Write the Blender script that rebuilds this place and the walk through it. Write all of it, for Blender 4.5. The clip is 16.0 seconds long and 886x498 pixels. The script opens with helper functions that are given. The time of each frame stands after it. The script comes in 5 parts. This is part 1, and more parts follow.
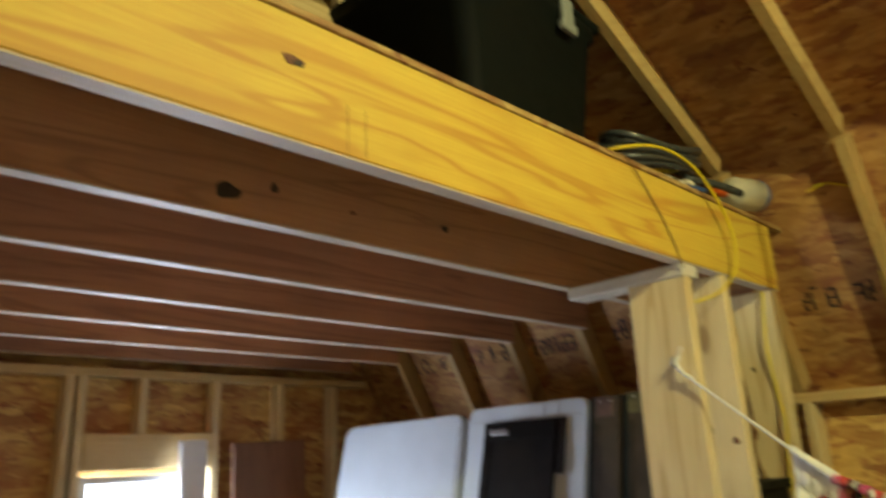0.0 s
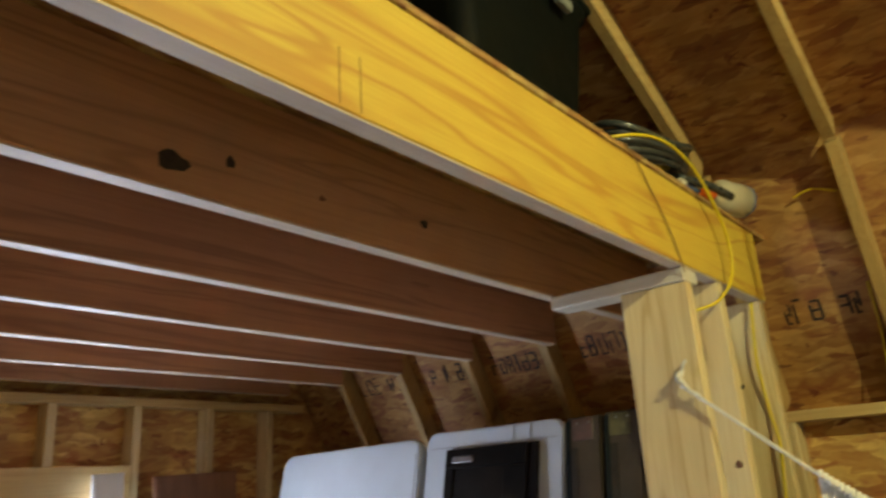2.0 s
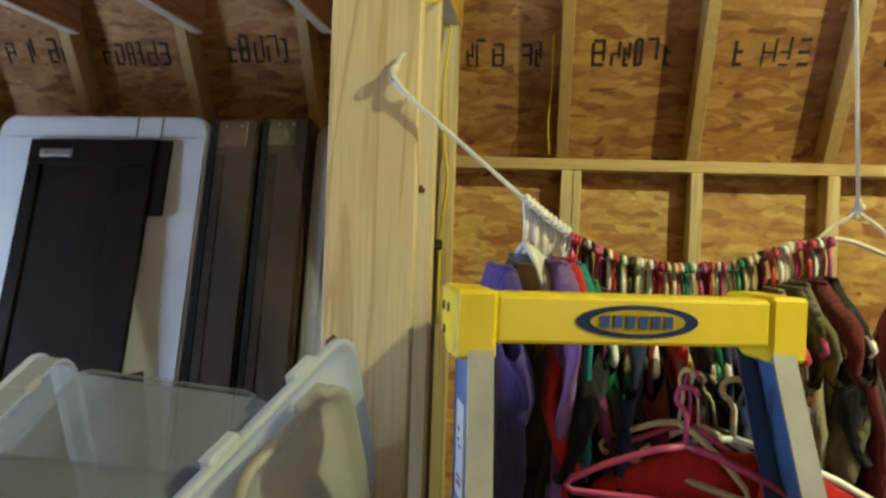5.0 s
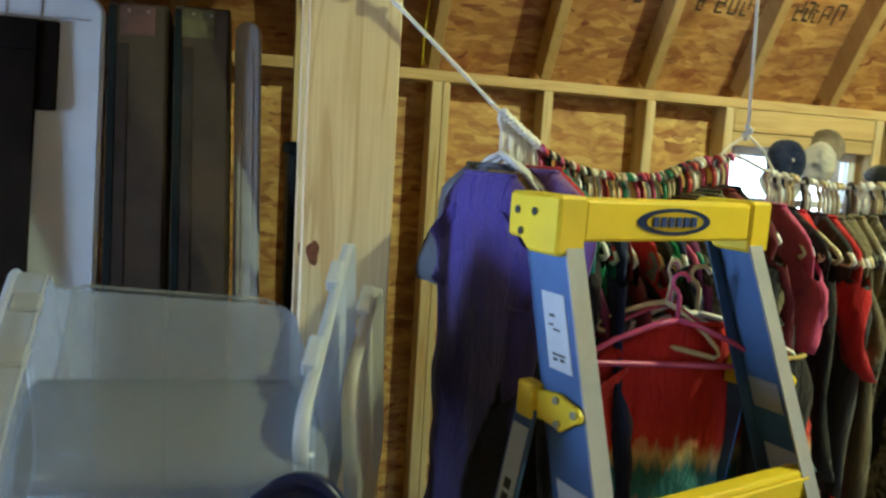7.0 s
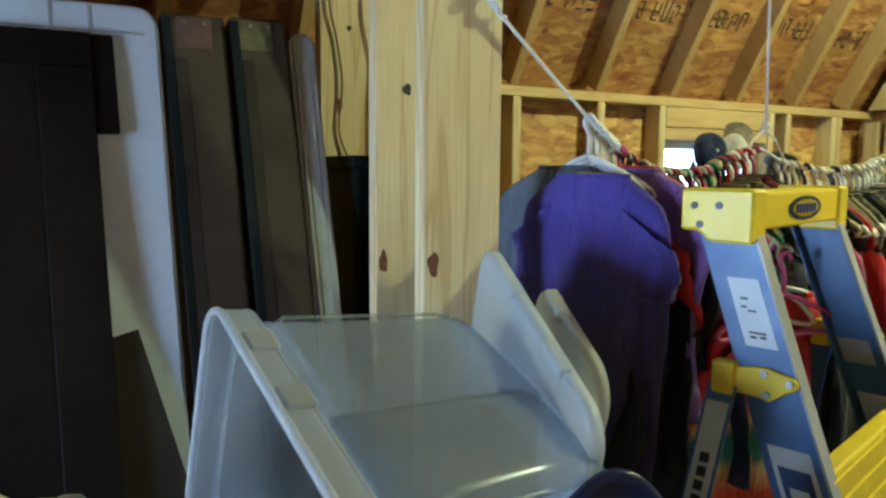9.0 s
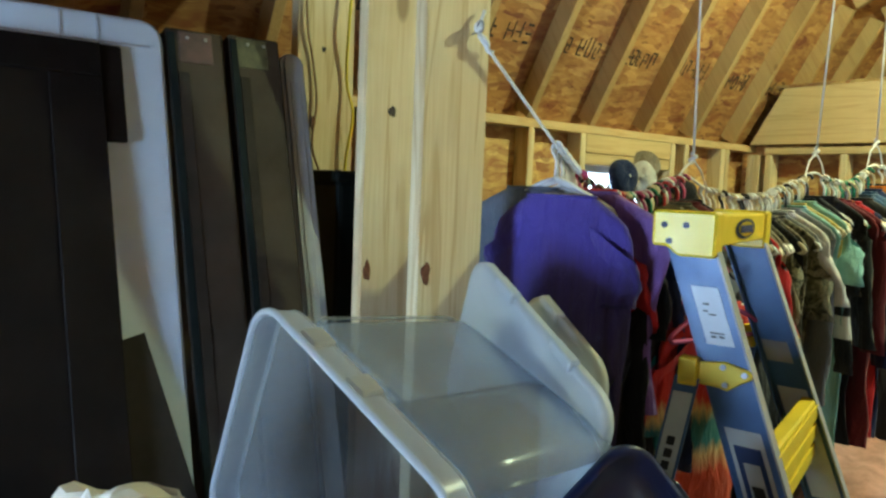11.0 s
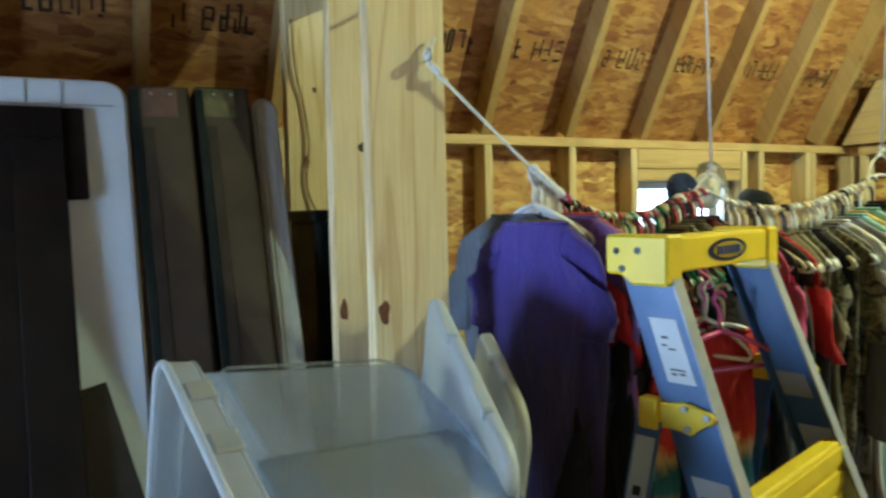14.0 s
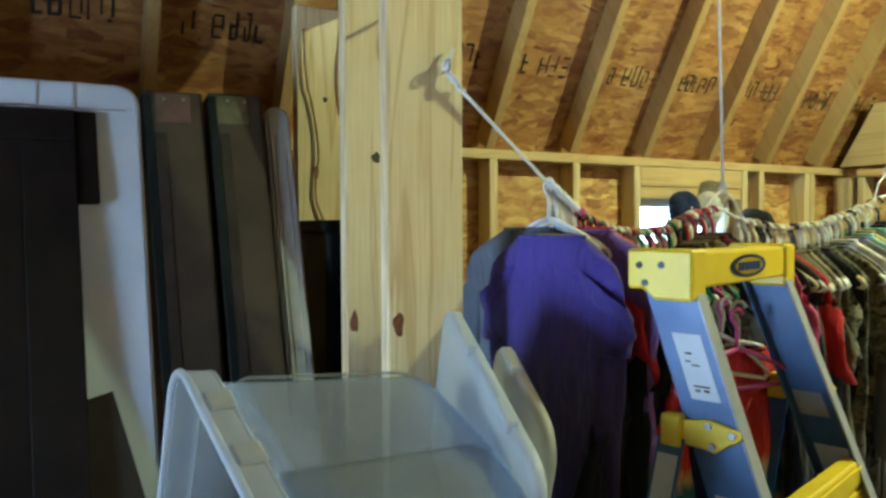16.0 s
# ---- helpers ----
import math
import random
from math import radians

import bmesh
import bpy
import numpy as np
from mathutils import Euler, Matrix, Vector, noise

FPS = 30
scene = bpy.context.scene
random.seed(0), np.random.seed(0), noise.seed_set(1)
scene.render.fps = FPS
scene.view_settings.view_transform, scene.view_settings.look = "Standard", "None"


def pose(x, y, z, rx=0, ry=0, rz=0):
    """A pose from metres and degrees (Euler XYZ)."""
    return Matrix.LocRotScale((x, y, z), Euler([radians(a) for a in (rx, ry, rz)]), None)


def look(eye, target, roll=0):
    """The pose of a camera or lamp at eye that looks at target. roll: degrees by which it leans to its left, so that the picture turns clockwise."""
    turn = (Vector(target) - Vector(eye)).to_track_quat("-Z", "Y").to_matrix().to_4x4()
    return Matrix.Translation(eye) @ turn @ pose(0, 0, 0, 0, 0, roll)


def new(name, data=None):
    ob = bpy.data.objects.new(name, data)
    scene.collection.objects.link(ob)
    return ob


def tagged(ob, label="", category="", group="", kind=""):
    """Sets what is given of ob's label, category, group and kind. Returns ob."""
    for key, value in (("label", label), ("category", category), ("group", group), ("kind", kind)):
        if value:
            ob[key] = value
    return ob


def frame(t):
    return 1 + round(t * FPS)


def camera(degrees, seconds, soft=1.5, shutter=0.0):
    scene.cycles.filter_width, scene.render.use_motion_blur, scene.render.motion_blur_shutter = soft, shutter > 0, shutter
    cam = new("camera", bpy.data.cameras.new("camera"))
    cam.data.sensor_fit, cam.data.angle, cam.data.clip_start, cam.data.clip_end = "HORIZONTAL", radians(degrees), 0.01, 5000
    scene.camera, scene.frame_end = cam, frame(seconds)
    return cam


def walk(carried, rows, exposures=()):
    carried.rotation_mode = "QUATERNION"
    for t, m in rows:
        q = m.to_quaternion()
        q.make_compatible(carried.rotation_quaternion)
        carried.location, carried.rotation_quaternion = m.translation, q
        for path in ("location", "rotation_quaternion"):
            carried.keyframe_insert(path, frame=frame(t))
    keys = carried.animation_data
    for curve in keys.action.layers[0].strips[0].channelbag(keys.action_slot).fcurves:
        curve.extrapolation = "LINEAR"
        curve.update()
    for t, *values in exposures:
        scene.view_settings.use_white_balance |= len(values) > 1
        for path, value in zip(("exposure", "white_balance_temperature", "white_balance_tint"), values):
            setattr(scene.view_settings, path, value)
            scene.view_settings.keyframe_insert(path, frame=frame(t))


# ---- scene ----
cam = camera(63.0, 16.0, soft=2.5, shutter=0.5)
PATH = [
    (0, (-1.862, -0.933, 1.68), (-0.515, 0.435, 2.242), -2.5),
    (0.5, (-1.882, -0.945, 1.695), (-0.751, 0.55, 2.392), -2.2),
    (1, (-1.841, -0.904, 1.693), (-0.655, 0.556, 2.372), -1.7),
    (1.5, (-1.8, -0.761, 1.693), (-0.438, 0.572, 2.3), -2.0),
    (2, (-1.76, -0.648, 1.702), (-0.283, 0.553, 2.317), -3.7),
    (2.5, (-1.675, -0.671, 1.71), (-0.077, 0.318, 2.395), -2.9),
    (3, (-1.581, -0.669, 1.689), (0.149, 0.068, 2.369), 0.4),
    (3.5, (-1.522, -0.519, 1.672), (0.337, 0.01, 2.186), 1.1),
    (4, (-1.487, -0.377, 1.632), (0.458, -0.005, 1.913), 1.3),
    (4.5, (-1.449, -0.298, 1.603), (0.527, -0.006, 1.691), 1.8),
    (5, (-1.418, -0.258, 1.593), (0.563, 0.019, 1.559), 2.1),
    (5.2, (-1.403, -0.254, 1.59), (0.578, 0.017, 1.525), 2.6),
    (7.5, (-1.489, 0.439, 1.562), (0.383, -0.218, 1.311), 2.6),
    (8, (-1.396, 0.554, 1.551), (0.459, -0.159, 1.329), 1.2),
    (10.3, (-1.255, 1.14, 1.569), (0.282, -0.12, 1.346), 2.0),
    (10.5, (-1.259, 1.144, 1.566), (0.287, -0.11, 1.371), 2.0),
    (11, (-1.27, 1.124, 1.557), (0.289, -0.117, 1.383), 2.3),
    (11.5, (-1.301, 1.03, 1.56), (0.264, -0.202, 1.379), 2.4),
    (12, (-1.355, 0.873, 1.568), (0.208, -0.363, 1.402), 3.2),
    (12.5, (-1.38, 0.81, 1.577), (0.372, -0.143, 1.426), 3.1),
    (13, (-1.397, 0.82, 1.586), (0.447, 0.051, 1.477), 1.3),
    (13.5, (-1.418, 0.8, 1.586), (0.427, 0.034, 1.487), -0.6),
    (14, (-1.42, 0.779, 1.582), (0.338, -0.168, 1.47), -1.3),
    (14.5, (-1.413, 0.783, 1.573), (0.294, -0.251, 1.454), -1.3),
    (15, (-1.405, 0.782, 1.594), (0.272, -0.301, 1.479), -1.4),
    (15.5, (-1.381, 0.82, 1.593), (0.314, -0.24, 1.549), -0.9),
    (16, (-1.375, 0.822, 1.572), (0.369, -0.155, 1.505), -0.3),
]
walk(cam, [(t, look(eye, target, roll)) for t, eye, target, roll in PATH],
     exposures=[(0.0, -0.2, 6900, 11), (2.0, -0.22, 6900, 13), (4.0, -0.10, 6550, 9), (5.0, 0.0, 6150, 8), (7.3, 0.08, 5500, 4), (10.3, 0.07, 5420, 0), (16.0, 0.12, 5400, -1)])

# ---------------------------------------------------------------- light
world = bpy.data.worlds.new("world")
scene.world = world
world.use_nodes = True
wn = world.node_tree
sky = wn.nodes.new("ShaderNodeTexSky")
sky.sky_type = "NISHITA"
sky.sun_disc = False
sky.sun_elevation, sky.sun_rotation = radians(38), radians(200)
wn.nodes["Background"].inputs[1].default_value = 0.12
wn.links.new(sky.outputs[0], wn.nodes["Background"].inputs[0])


def lamp(name, kind, energy, colour, m, **more):
    data = bpy.data.lights.new(name, kind)
    data.energy, data.color = energy, colour
    for key, value in more.items():
        if key == "size":
            data.size = value
        if key == "size_y":
            data.shape, data.size_y = "RECTANGLE", value
        if key == "radius":
            data.shadow_soft_size = value
        if key == "angle":
            data.angle = value
    ob = new(name, data)
    ob.matrix_world = m
    return ob


lamp("sun", "SUN", 3.0, (1, 0.95, 0.88), look((-4, 8, 12), (0, 0, 0)), angle=radians(0.6))
lamp("ceiling_bulb", "POINT", 188, (0.95, 0.98, 0.52), pose(-0.98, -1.93, 3.10), radius=0.035)
lamp("north_window_light", "AREA", 84, (0.66, 0.79, 1.0), look((-0.43, 2.60, 1.22), (-0.43, 0, 1.22)), size=0.6, size_y=0.9)
lamp("east_window_light", "AREA", 5, (0.75, 0.87, 1.0), look((1.15, -1.84, 1.46), (0, -1.84, 1.36)), size=0.55, size_y=0.38)
# added cool fill from the west; its source is out of view
lamp("west_door_light", "AREA", 8, (0.70, 0.88, 1.0), look((-2.52, -1.8, 0.95), (0, -1.4, 0.95)), size=0.95, size_y=1.7)

# ---------------------------------------------------------------- materials
MATS = {}


def base(name, rough=0.7):
    m = bpy.data.materials.new(name)
    m.use_nodes = True
    nt = m.node_tree
    b = nt.nodes["Principled BSDF"]
    b.inputs["Roughness"].default_value = rough
    MATS[name] = m
    return m, nt, b


def node(nt, kind, **props):
    n = nt.nodes.new(kind)
    for k, v in props.items():
        n.inputs[k].default_value = v
    return n


def ramp(nt, fac, stops):
    r = nt.nodes.new("ShaderNodeValToRGB")
    e = r.color_ramp.elements
    e[0].position, e[0].color = stops[0][0], (*stops[0][1], 1)
    e[1].position, e[1].color = stops[-1][0], (*stops[-1][1], 1)
    for p, c in stops[1:-1]:
        q = e.new(p)
        q.color = (*c, 1)
    nt.links.new(fac, r.inputs[0])
    return r.outputs[0]


def mixc(nt, fac, a, b, mode="MIX"):
    n = nt.nodes.new("ShaderNodeMix")
    n.data_type, n.blend_type = "RGBA", mode
    for socket, v in ((n.inputs[0], fac), (n.inputs[6], a), (n.inputs[7], b)):
        if isinstance(v, (int, float)):
            socket.default_value = v
        elif isinstance(v, tuple):
            socket.default_value = (*v, 1)
        else:
            nt.links.new(v, socket)
    return n.outputs[2]


def bump(nt, b, height, strength=0.3, dist=0.003):
    n = node(nt, "ShaderNodeBump", Strength=strength, Distance=dist)
    nt.links.new(height, n.inputs["Height"])
    nt.links.new(n.outputs[0], b.inputs["Normal"])


def coords(nt, scale=(1, 1, 1), rot=(0, 0, 0), shift=True):
    tc = nt.nodes.new("ShaderNodeTexCoord")
    out = tc.outputs["Object"]
    if shift:
        oi = nt.nodes.new("ShaderNodeObjectInfo")
        mul = nt.nodes.new("ShaderNodeMath")
        mul.operation = "MULTIPLY"
        mul.inputs[1].default_value = 37.0
        nt.links.new(oi.outputs["Random"], mul.inputs[0])
        add = nt.nodes.new("ShaderNodeVectorMath")
        add.operation = "ADD"
        nt.links.new(out, add.inputs[0])
        nt.links.new(mul.outputs[0], add.inputs[1])
        out = add.outputs[0]
    r0 = nt.nodes.new("ShaderNodeMapping")
    r0.inputs["Rotation"].default_value = rot
    nt.links.new(out, r0.inputs[0])
    mp = nt.nodes.new("ShaderNodeMapping")
    mp.inputs["Scale"].default_value = scale
    nt.links.new(r0.outputs[0], mp.inputs[0])
    return mp.outputs[0]


def noise_tex(nt, vec, scale, detail=4.0, rough=0.55, dist=0.0):
    n = node(nt, "ShaderNodeTexNoise", Scale=scale, Detail=detail, Roughness=rough, Distortion=dist)
    nt.links.new(vec, n.inputs["Vector"])
    return n.outputs[0]


def voro(nt, vec, scale, feature="F1", out="Distance"):
    n = node(nt, "ShaderNodeTexVoronoi", Scale=scale)
    n.feature = feature
    nt.links.new(vec, n.inputs["Vector"])
    return n.outputs[out]


def lumber(name, axis, light, dark, rot=(0, 0, 0), rough=0.62, knots=0.085, figure=0.38, cross=9.0):
    """Sawn softwood with its grain along one axis: growth bands, fine streaks, sparse knots and grime."""
    m, nt, b = base(name, rough)
    long = 0.55
    sc = [cross, cross, cross]
    sc[axis] = long
    v = coords(nt, tuple(sc), rot)
    bands = noise_tex(nt, v, 1.3, 2.0, 0.5, 1.2)
    wave = nt.nodes.new("ShaderNodeMath")
    wave.operation = "MULTIPLY"
    wave.inputs[1].default_value = 26.0
    nt.links.new(bands, wave.inputs[0])
    sn = nt.nodes.new("ShaderNodeMath")
    sn.operation = "SINE"
    nt.links.new(wave.outputs[0], sn.inputs[0])
    ringf = ramp(nt, sn.outputs[0], [(0.0, (0, 0, 0)), (0.75, (0.32, 0.32, 0.32)), (1.0, (1, 1, 1))])
    sc2 = [150.0, 150.0, 150.0]
    sc2[axis] = 5.0
    fine = noise_tex(nt, coords(nt, tuple(sc2), rot), 1.0, 3.0, 0.6)
    c = mixc(nt, ringf, light, tuple((1 - figure) * a + figure * d for a, d in zip(light, dark)))
    c = mixc(nt, ramp(nt, fine, [(0.35, (0, 0, 0)), (0.75, (0.35, 0.35, 0.35))]), c, dark)
    sc3 = [3.6, 3.6, 3.6]
    sc3[axis] = 1.5
    kd = voro(nt, coords(nt, tuple(sc3), rot), 1.0)
    kf = ramp(nt, kd, [(0.0, (1, 1, 1)), (knots * 0.7, (0.8, 0.8, 0.8)), (knots, (0, 0, 0)), (1.0, (0, 0, 0))])
    c = mixc(nt, kf, c, (0.075, 0.032, 0.014))
    halo = ramp(nt, kd, [(0.0, (0.55, 0.55, 0.55)), (knots * 2.4, (0, 0, 0)), (1.0, (0, 0, 0))])
    c = mixc(nt, halo, c, dark)
    grime = noise_tex(nt, coords(nt, (2.2, 2.2, 2.2)), 1.0, 5.0, 0.62)
    c = mixc(nt, ramp(nt, grime, [(0.42, (0, 0, 0)), (0.8, (0.45, 0.45, 0.45))]), c, dark)
    nt.links.new(c, b.inputs["Base Color"])
    bump(nt, b, fine, 0.25, 0.0015)
    return m


PINE_L, PINE_D = (0.62, 0.47, 0.22), (0.38, 0.23, 0.08)
lumber("pine_x", 0, PINE_L, PINE_D)
lumber("pine_beam", 0, (0.60, 0.43, 0.055), (0.40, 0.17, 0.02), knots=0.04, figure=0.62, cross=5.5)
lumber("pine_y", 1, PINE_L, PINE_D)
lumber("pine_z", 2, (0.70, 0.59, 0.34), (0.44, 0.28, 0.11), figure=0.6)
lumber("pine_rafter", 0, (0.45, 0.31, 0.12), (0.29, 0.16, 0.05), rot=(0, radians(60), 0))
lumber("pine_rafter_upper", 0, (0.45, 0.31, 0.12), (0.29, 0.16, 0.05), rot=(0, radians(27), 0))
lumber("joist_wood", 0, (0.46, 0.24, 0.135), (0.22, 0.10, 0.058), knots=0.05, figure=0.6)
# paler wood for undersides: daylight from below put into the colour
lumber("joist_lit_underside", 0, (0.54, 0.45, 0.35), (0.36, 0.27, 0.18), knots=0.03)
lumber("weathered_pine", 1, (0.62, 0.58, 0.5), (0.42, 0.36, 0.28))
lumber("brown_panel_wood", 2, (0.22, 0.11, 0.06), (0.12, 0.05, 0.028))


def osb(name, along=1, tone=1.0, rot=(0, 0, 0), red=0.0):
    """Oriented strand board: overlapping flakes in tans with dark resinous slivers."""
    m, nt, b = base(name, 0.66)
    sc = [34.0, 34.0, 34.0]
    sc[along] = 10.0
    v0 = coords(nt, (1, 1, 1), rot, False)
    warp = node(nt, "ShaderNodeTexNoise", Scale=7.0, Detail=2.0)
    nt.links.new(v0, warp.inputs["Vector"])
    ad = nt.nodes.new("ShaderNodeVectorMath")
    ad.operation = "MULTIPLY_ADD"
    ad.inputs[1].default_value = (0.05, 0.05, 0.05)
    nt.links.new(warp.outputs["Color"], ad.inputs[0])
    nt.links.new(v0, ad.inputs[2])

    def flakes(scale3, key):
        mp = nt.nodes.new("ShaderNodeMapping")
        mp.inputs["Scale"].default_value = scale3
        nt.links.new(ad.outputs[0], mp.inputs[0])
        n = node(nt, "ShaderNodeTexVoronoi", Scale=1.0)
        nt.links.new(mp.outputs[0], n.inputs["Vector"])
        sep = nt.nodes.new("ShaderNodeSeparateColor")
        nt.links.new(n.outputs["Color"], sep.inputs[0])
        return sep.outputs[key], n.outputs["Distance"]
    f1, d1 = flakes(tuple(sc), 0)
    sc2 = [q * 1.9 for q in sc]
    f2, d2 = flakes(tuple(sc2), 1)
    t = tone
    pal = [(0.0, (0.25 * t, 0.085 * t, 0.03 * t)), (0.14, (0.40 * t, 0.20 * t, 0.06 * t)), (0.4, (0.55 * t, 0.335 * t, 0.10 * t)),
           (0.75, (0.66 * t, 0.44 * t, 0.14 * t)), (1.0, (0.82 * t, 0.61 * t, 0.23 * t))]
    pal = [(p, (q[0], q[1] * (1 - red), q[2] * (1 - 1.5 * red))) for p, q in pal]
    c = mixc(nt, 0.26, ramp(nt, f1, pal), ramp(nt, f2, pal))
    dark = ramp(nt, f2, [(0.0, (0.7, 0.7, 0.7)), (0.028, (0.45, 0.45, 0.45)), (0.05, (0, 0, 0)), (1.0, (0, 0, 0))])
    c = mixc(nt, dark, c, (0.19 * t, 0.06 * t, 0.025 * t))
    stretch = [16.0, 16.0, 16.0]
    stretch[along] = 7.0
    mid = noise_tex(nt, coords(nt, tuple(stretch), rot, False), 1.0, 3.0, 0.62, 1.0)
    rare = noise_tex(nt, coords(nt, tuple(q * 1.1 for q in stretch), rot, False), 0.8, 2.0, 0.5, 1.4)
    c = mixc(nt, ramp(nt, mid, [(0.49, (0, 0, 0)), (0.66, (0.8, 0.8, 0.8))]), c, (0.33 * t, 0.105 * t, 0.035 * t))
    c = mixc(nt, ramp(nt, rare, [(0.66, (0, 0, 0)), (0.70, (0.85, 0.85, 0.85))]), c, (0.20 * t, 0.035 * t, 0.02 * t))
    big = noise_tex(nt, v0, 3.2, 5.0, 0.65)
    c = mixc(nt, ramp(nt, big, [(0.42, (0, 0, 0)), (0.72, (0.65, 0.65, 0.65))]), c, (0.30 * t, 0.135 * t, 0.05 * t))
    nt.links.new(c, b.inputs["Base Color"])
    bump(nt, b, f1, 0.35, 0.002)
    return m


osb("osb_wall", 1, 1.04, red=0.0)
# same board as the walls; roof shade put in as darker, redder tone
osb("osb_roof_shaded", 1, 0.70, red=0.18)
osb("osb_gable", 0, 1.0)
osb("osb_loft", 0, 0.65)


def plain(name, colour, rough=0.5, vary=0.12, metal=0.0, scale=9.0, bumps=0.0, spec=0.5):
    """A coloured surface with soft stains and fine grain."""
    m, nt, b = base(name, rough)
    v = coords(nt)
    n1 = noise_tex(nt, v, scale, 5.0, 0.6)
    n2 = noise_tex(nt, v, scale * 14, 2.0, 0.5)
    low = tuple(q * (1 - 2.2 * vary) for q in colour)
    c = mixc(nt, ramp(nt, n1, [(0.3, (0, 0, 0)), (0.75, (1, 1, 1))]), colour, low)
    c = mixc(nt, ramp(nt, n2, [(0.4, (0, 0, 0)), (0.8, (0.5, 0.5, 0.5))]), c, tuple(q * (1 - vary) for q in colour))
    nt.links.new(c, b.inputs["Base Color"])
    b.inputs["Metallic"].default_value = metal
    b.inputs["Specular IOR Level"].default_value = spec
    rr = ramp(nt, n1, [(0.3, (rough * 0.8,) * 3), (0.8, (min(1, rough * 1.25),) * 3)])
    nt.links.new(rr, b.inputs["Roughness"])
    if bumps:
        bump(nt, b, n2, bumps, 0.002)
    return m


def cloth(name, colour, vary=0.2):
    m, nt, b = base(name, 0.92)
    v = coords(nt)
    n1 = noise_tex(nt, v, 7.0, 4.0, 0.6)
    weave = noise_tex(nt, v, 260.0, 2.0, 0.5)
    c = mixc(nt, ramp(nt, n1, [(0.3, (0, 0, 0)), (0.8, (1, 1, 1))]), colour, tuple(q * (1 - 1.6 * vary) for q in colour))
    nt.links.new(c, b.inputs["Base Color"])
    b.inputs["Sheen Weight"].default_value = 0.15
    b.inputs["Specular IOR Level"].default_value = 0.15
    folds = noise_tex(nt, coords(nt, (26, 26, 7)), 1.0, 4.0, 0.6, 0.6)
    both = nt.nodes.new("ShaderNodeMath")
    both.operation = "MULTIPLY_ADD"
    both.inputs[1].default_value = 0.06
    nt.links.new(weave, both.inputs[0])
    nt.links.new(folds, both.inputs[2])
    bump(nt, b, both.outputs[0], 0.7, 0.02)
    return m, nt, b, c


CLOTH = {}
for key, col in dict(black=(0.012, 0.012, 0.014), charcoal=(0.035, 0.036, 0.04), grey=(0.17, 0.18, 0.20), greyblue=(0.13, 0.145, 0.18), white=(0.68, 0.68, 0.66), cream=(0.55, 0.47, 0.33),
                     red=(0.48, 0.02, 0.025), maroon=(0.13, 0.018, 0.028), plum=(0.16, 0.03, 0.10), lilac=(0.21, 0.11, 0.33), pink=(0.58, 0.10, 0.24), navy=(0.018, 0.028, 0.085),
                     blue=(0.03, 0.10, 0.36), denim=(0.05, 0.10, 0.19), teal=(0.02, 0.22, 0.20), green=(0.02, 0.20, 0.09), olive=(0.15, 0.13, 0.075), khaki=(0.30, 0.26, 0.17),
                     orange=(0.62, 0.20, 0.02), brown=(0.10, 0.045, 0.022), aqua=(0.28, 0.50, 0.47), yellow=(0.55, 0.42, 0.12)).items():
    CLOTH[key] = cloth("cloth_" + key, col)[0]

# dip-dyed purple dress, tie-dyed red shirt, camouflage, stripes
m, nt, b, c = cloth("cloth_dipdye", (0.075, 0.052, 0.27))
tc = nt.nodes.new("ShaderNodeTexCoord")
sep = nt.nodes.new("ShaderNodeSeparateXYZ")
nt.links.new(tc.outputs["Object"], sep.inputs[0])
streak = noise_tex(nt, coords(nt, (38, 38, 1.2), (0, 0, 0), False), 1.0, 3.0, 0.6)
mad = nt.nodes.new("ShaderNodeMath")
mad.operation = "MULTIPLY_ADD"
mad.inputs[1].default_value = 0.28
nt.links.new(streak, mad.inputs[0])
nt.links.new(sep.outputs[2], mad.inputs[2])
nt.links.new(ramp(nt, mad.outputs[0], [(0.0, (1, 1, 1)), (1.0, (1, 1, 1))]), b.inputs["Sheen Tint"])
low = nt.nodes.new("ShaderNodeMapRange")
low.inputs[1].default_value, low.inputs[2].default_value = 0.02, -0.19
nt.links.new(mad.outputs[0], low.inputs[0])
nt.links.new(mixc(nt, low.outputs[0], c, (0.048, 0.035, 0.09)), b.inputs["Base Color"])
CLOTH["dipdye"] = m

m, nt, b, c = cloth("cloth_tiedye", (0.50, 0.04, 0.022))
v = coords(nt, (1, 1, 1), (0, 0, 0), False)
tc = nt.nodes.new("ShaderNodeTexCoord")
sep = nt.nodes.new("ShaderNodeSeparateXYZ")
nt.links.new(tc.outputs["Object"], sep.inputs[0])
n1 = noise_tex(nt, coords(nt, (45, 45, 3), (0, 0, 0), False), 1.0, 3.0, 0.6)
mad = nt.nodes.new("ShaderNodeMath")
mad.operation = "MULTIPLY_ADD"
mad.inputs[1].default_value = 0.10
nt.links.new(n1, mad.inputs[0])
nt.links.new(sep.outputs[2], mad.inputs[2])
mr = nt.nodes.new("ShaderNodeMapRange")
mr.inputs[1].default_value, mr.inputs[2].default_value = -0.36, -0.12
nt.links.new(mad.outputs[0], mr.inputs[0])
nt.links.new(ramp(nt, mr.outputs[0], [(0.0, (0.50, 0.06, 0.02)), (0.22, (0.62, 0.42, 0.22)), (0.34, (0.05, 0.22, 0.27)), (0.55, (0.04, 0.17, 0.22)), (0.68, (0.60, 0.45, 0.2)), (0.8, (0.50, 0.035, 0.018)), (1.0, (0.42, 0.02, 0.018))]), b.inputs["Base Color"])
CLOTH["tiedye"] = m

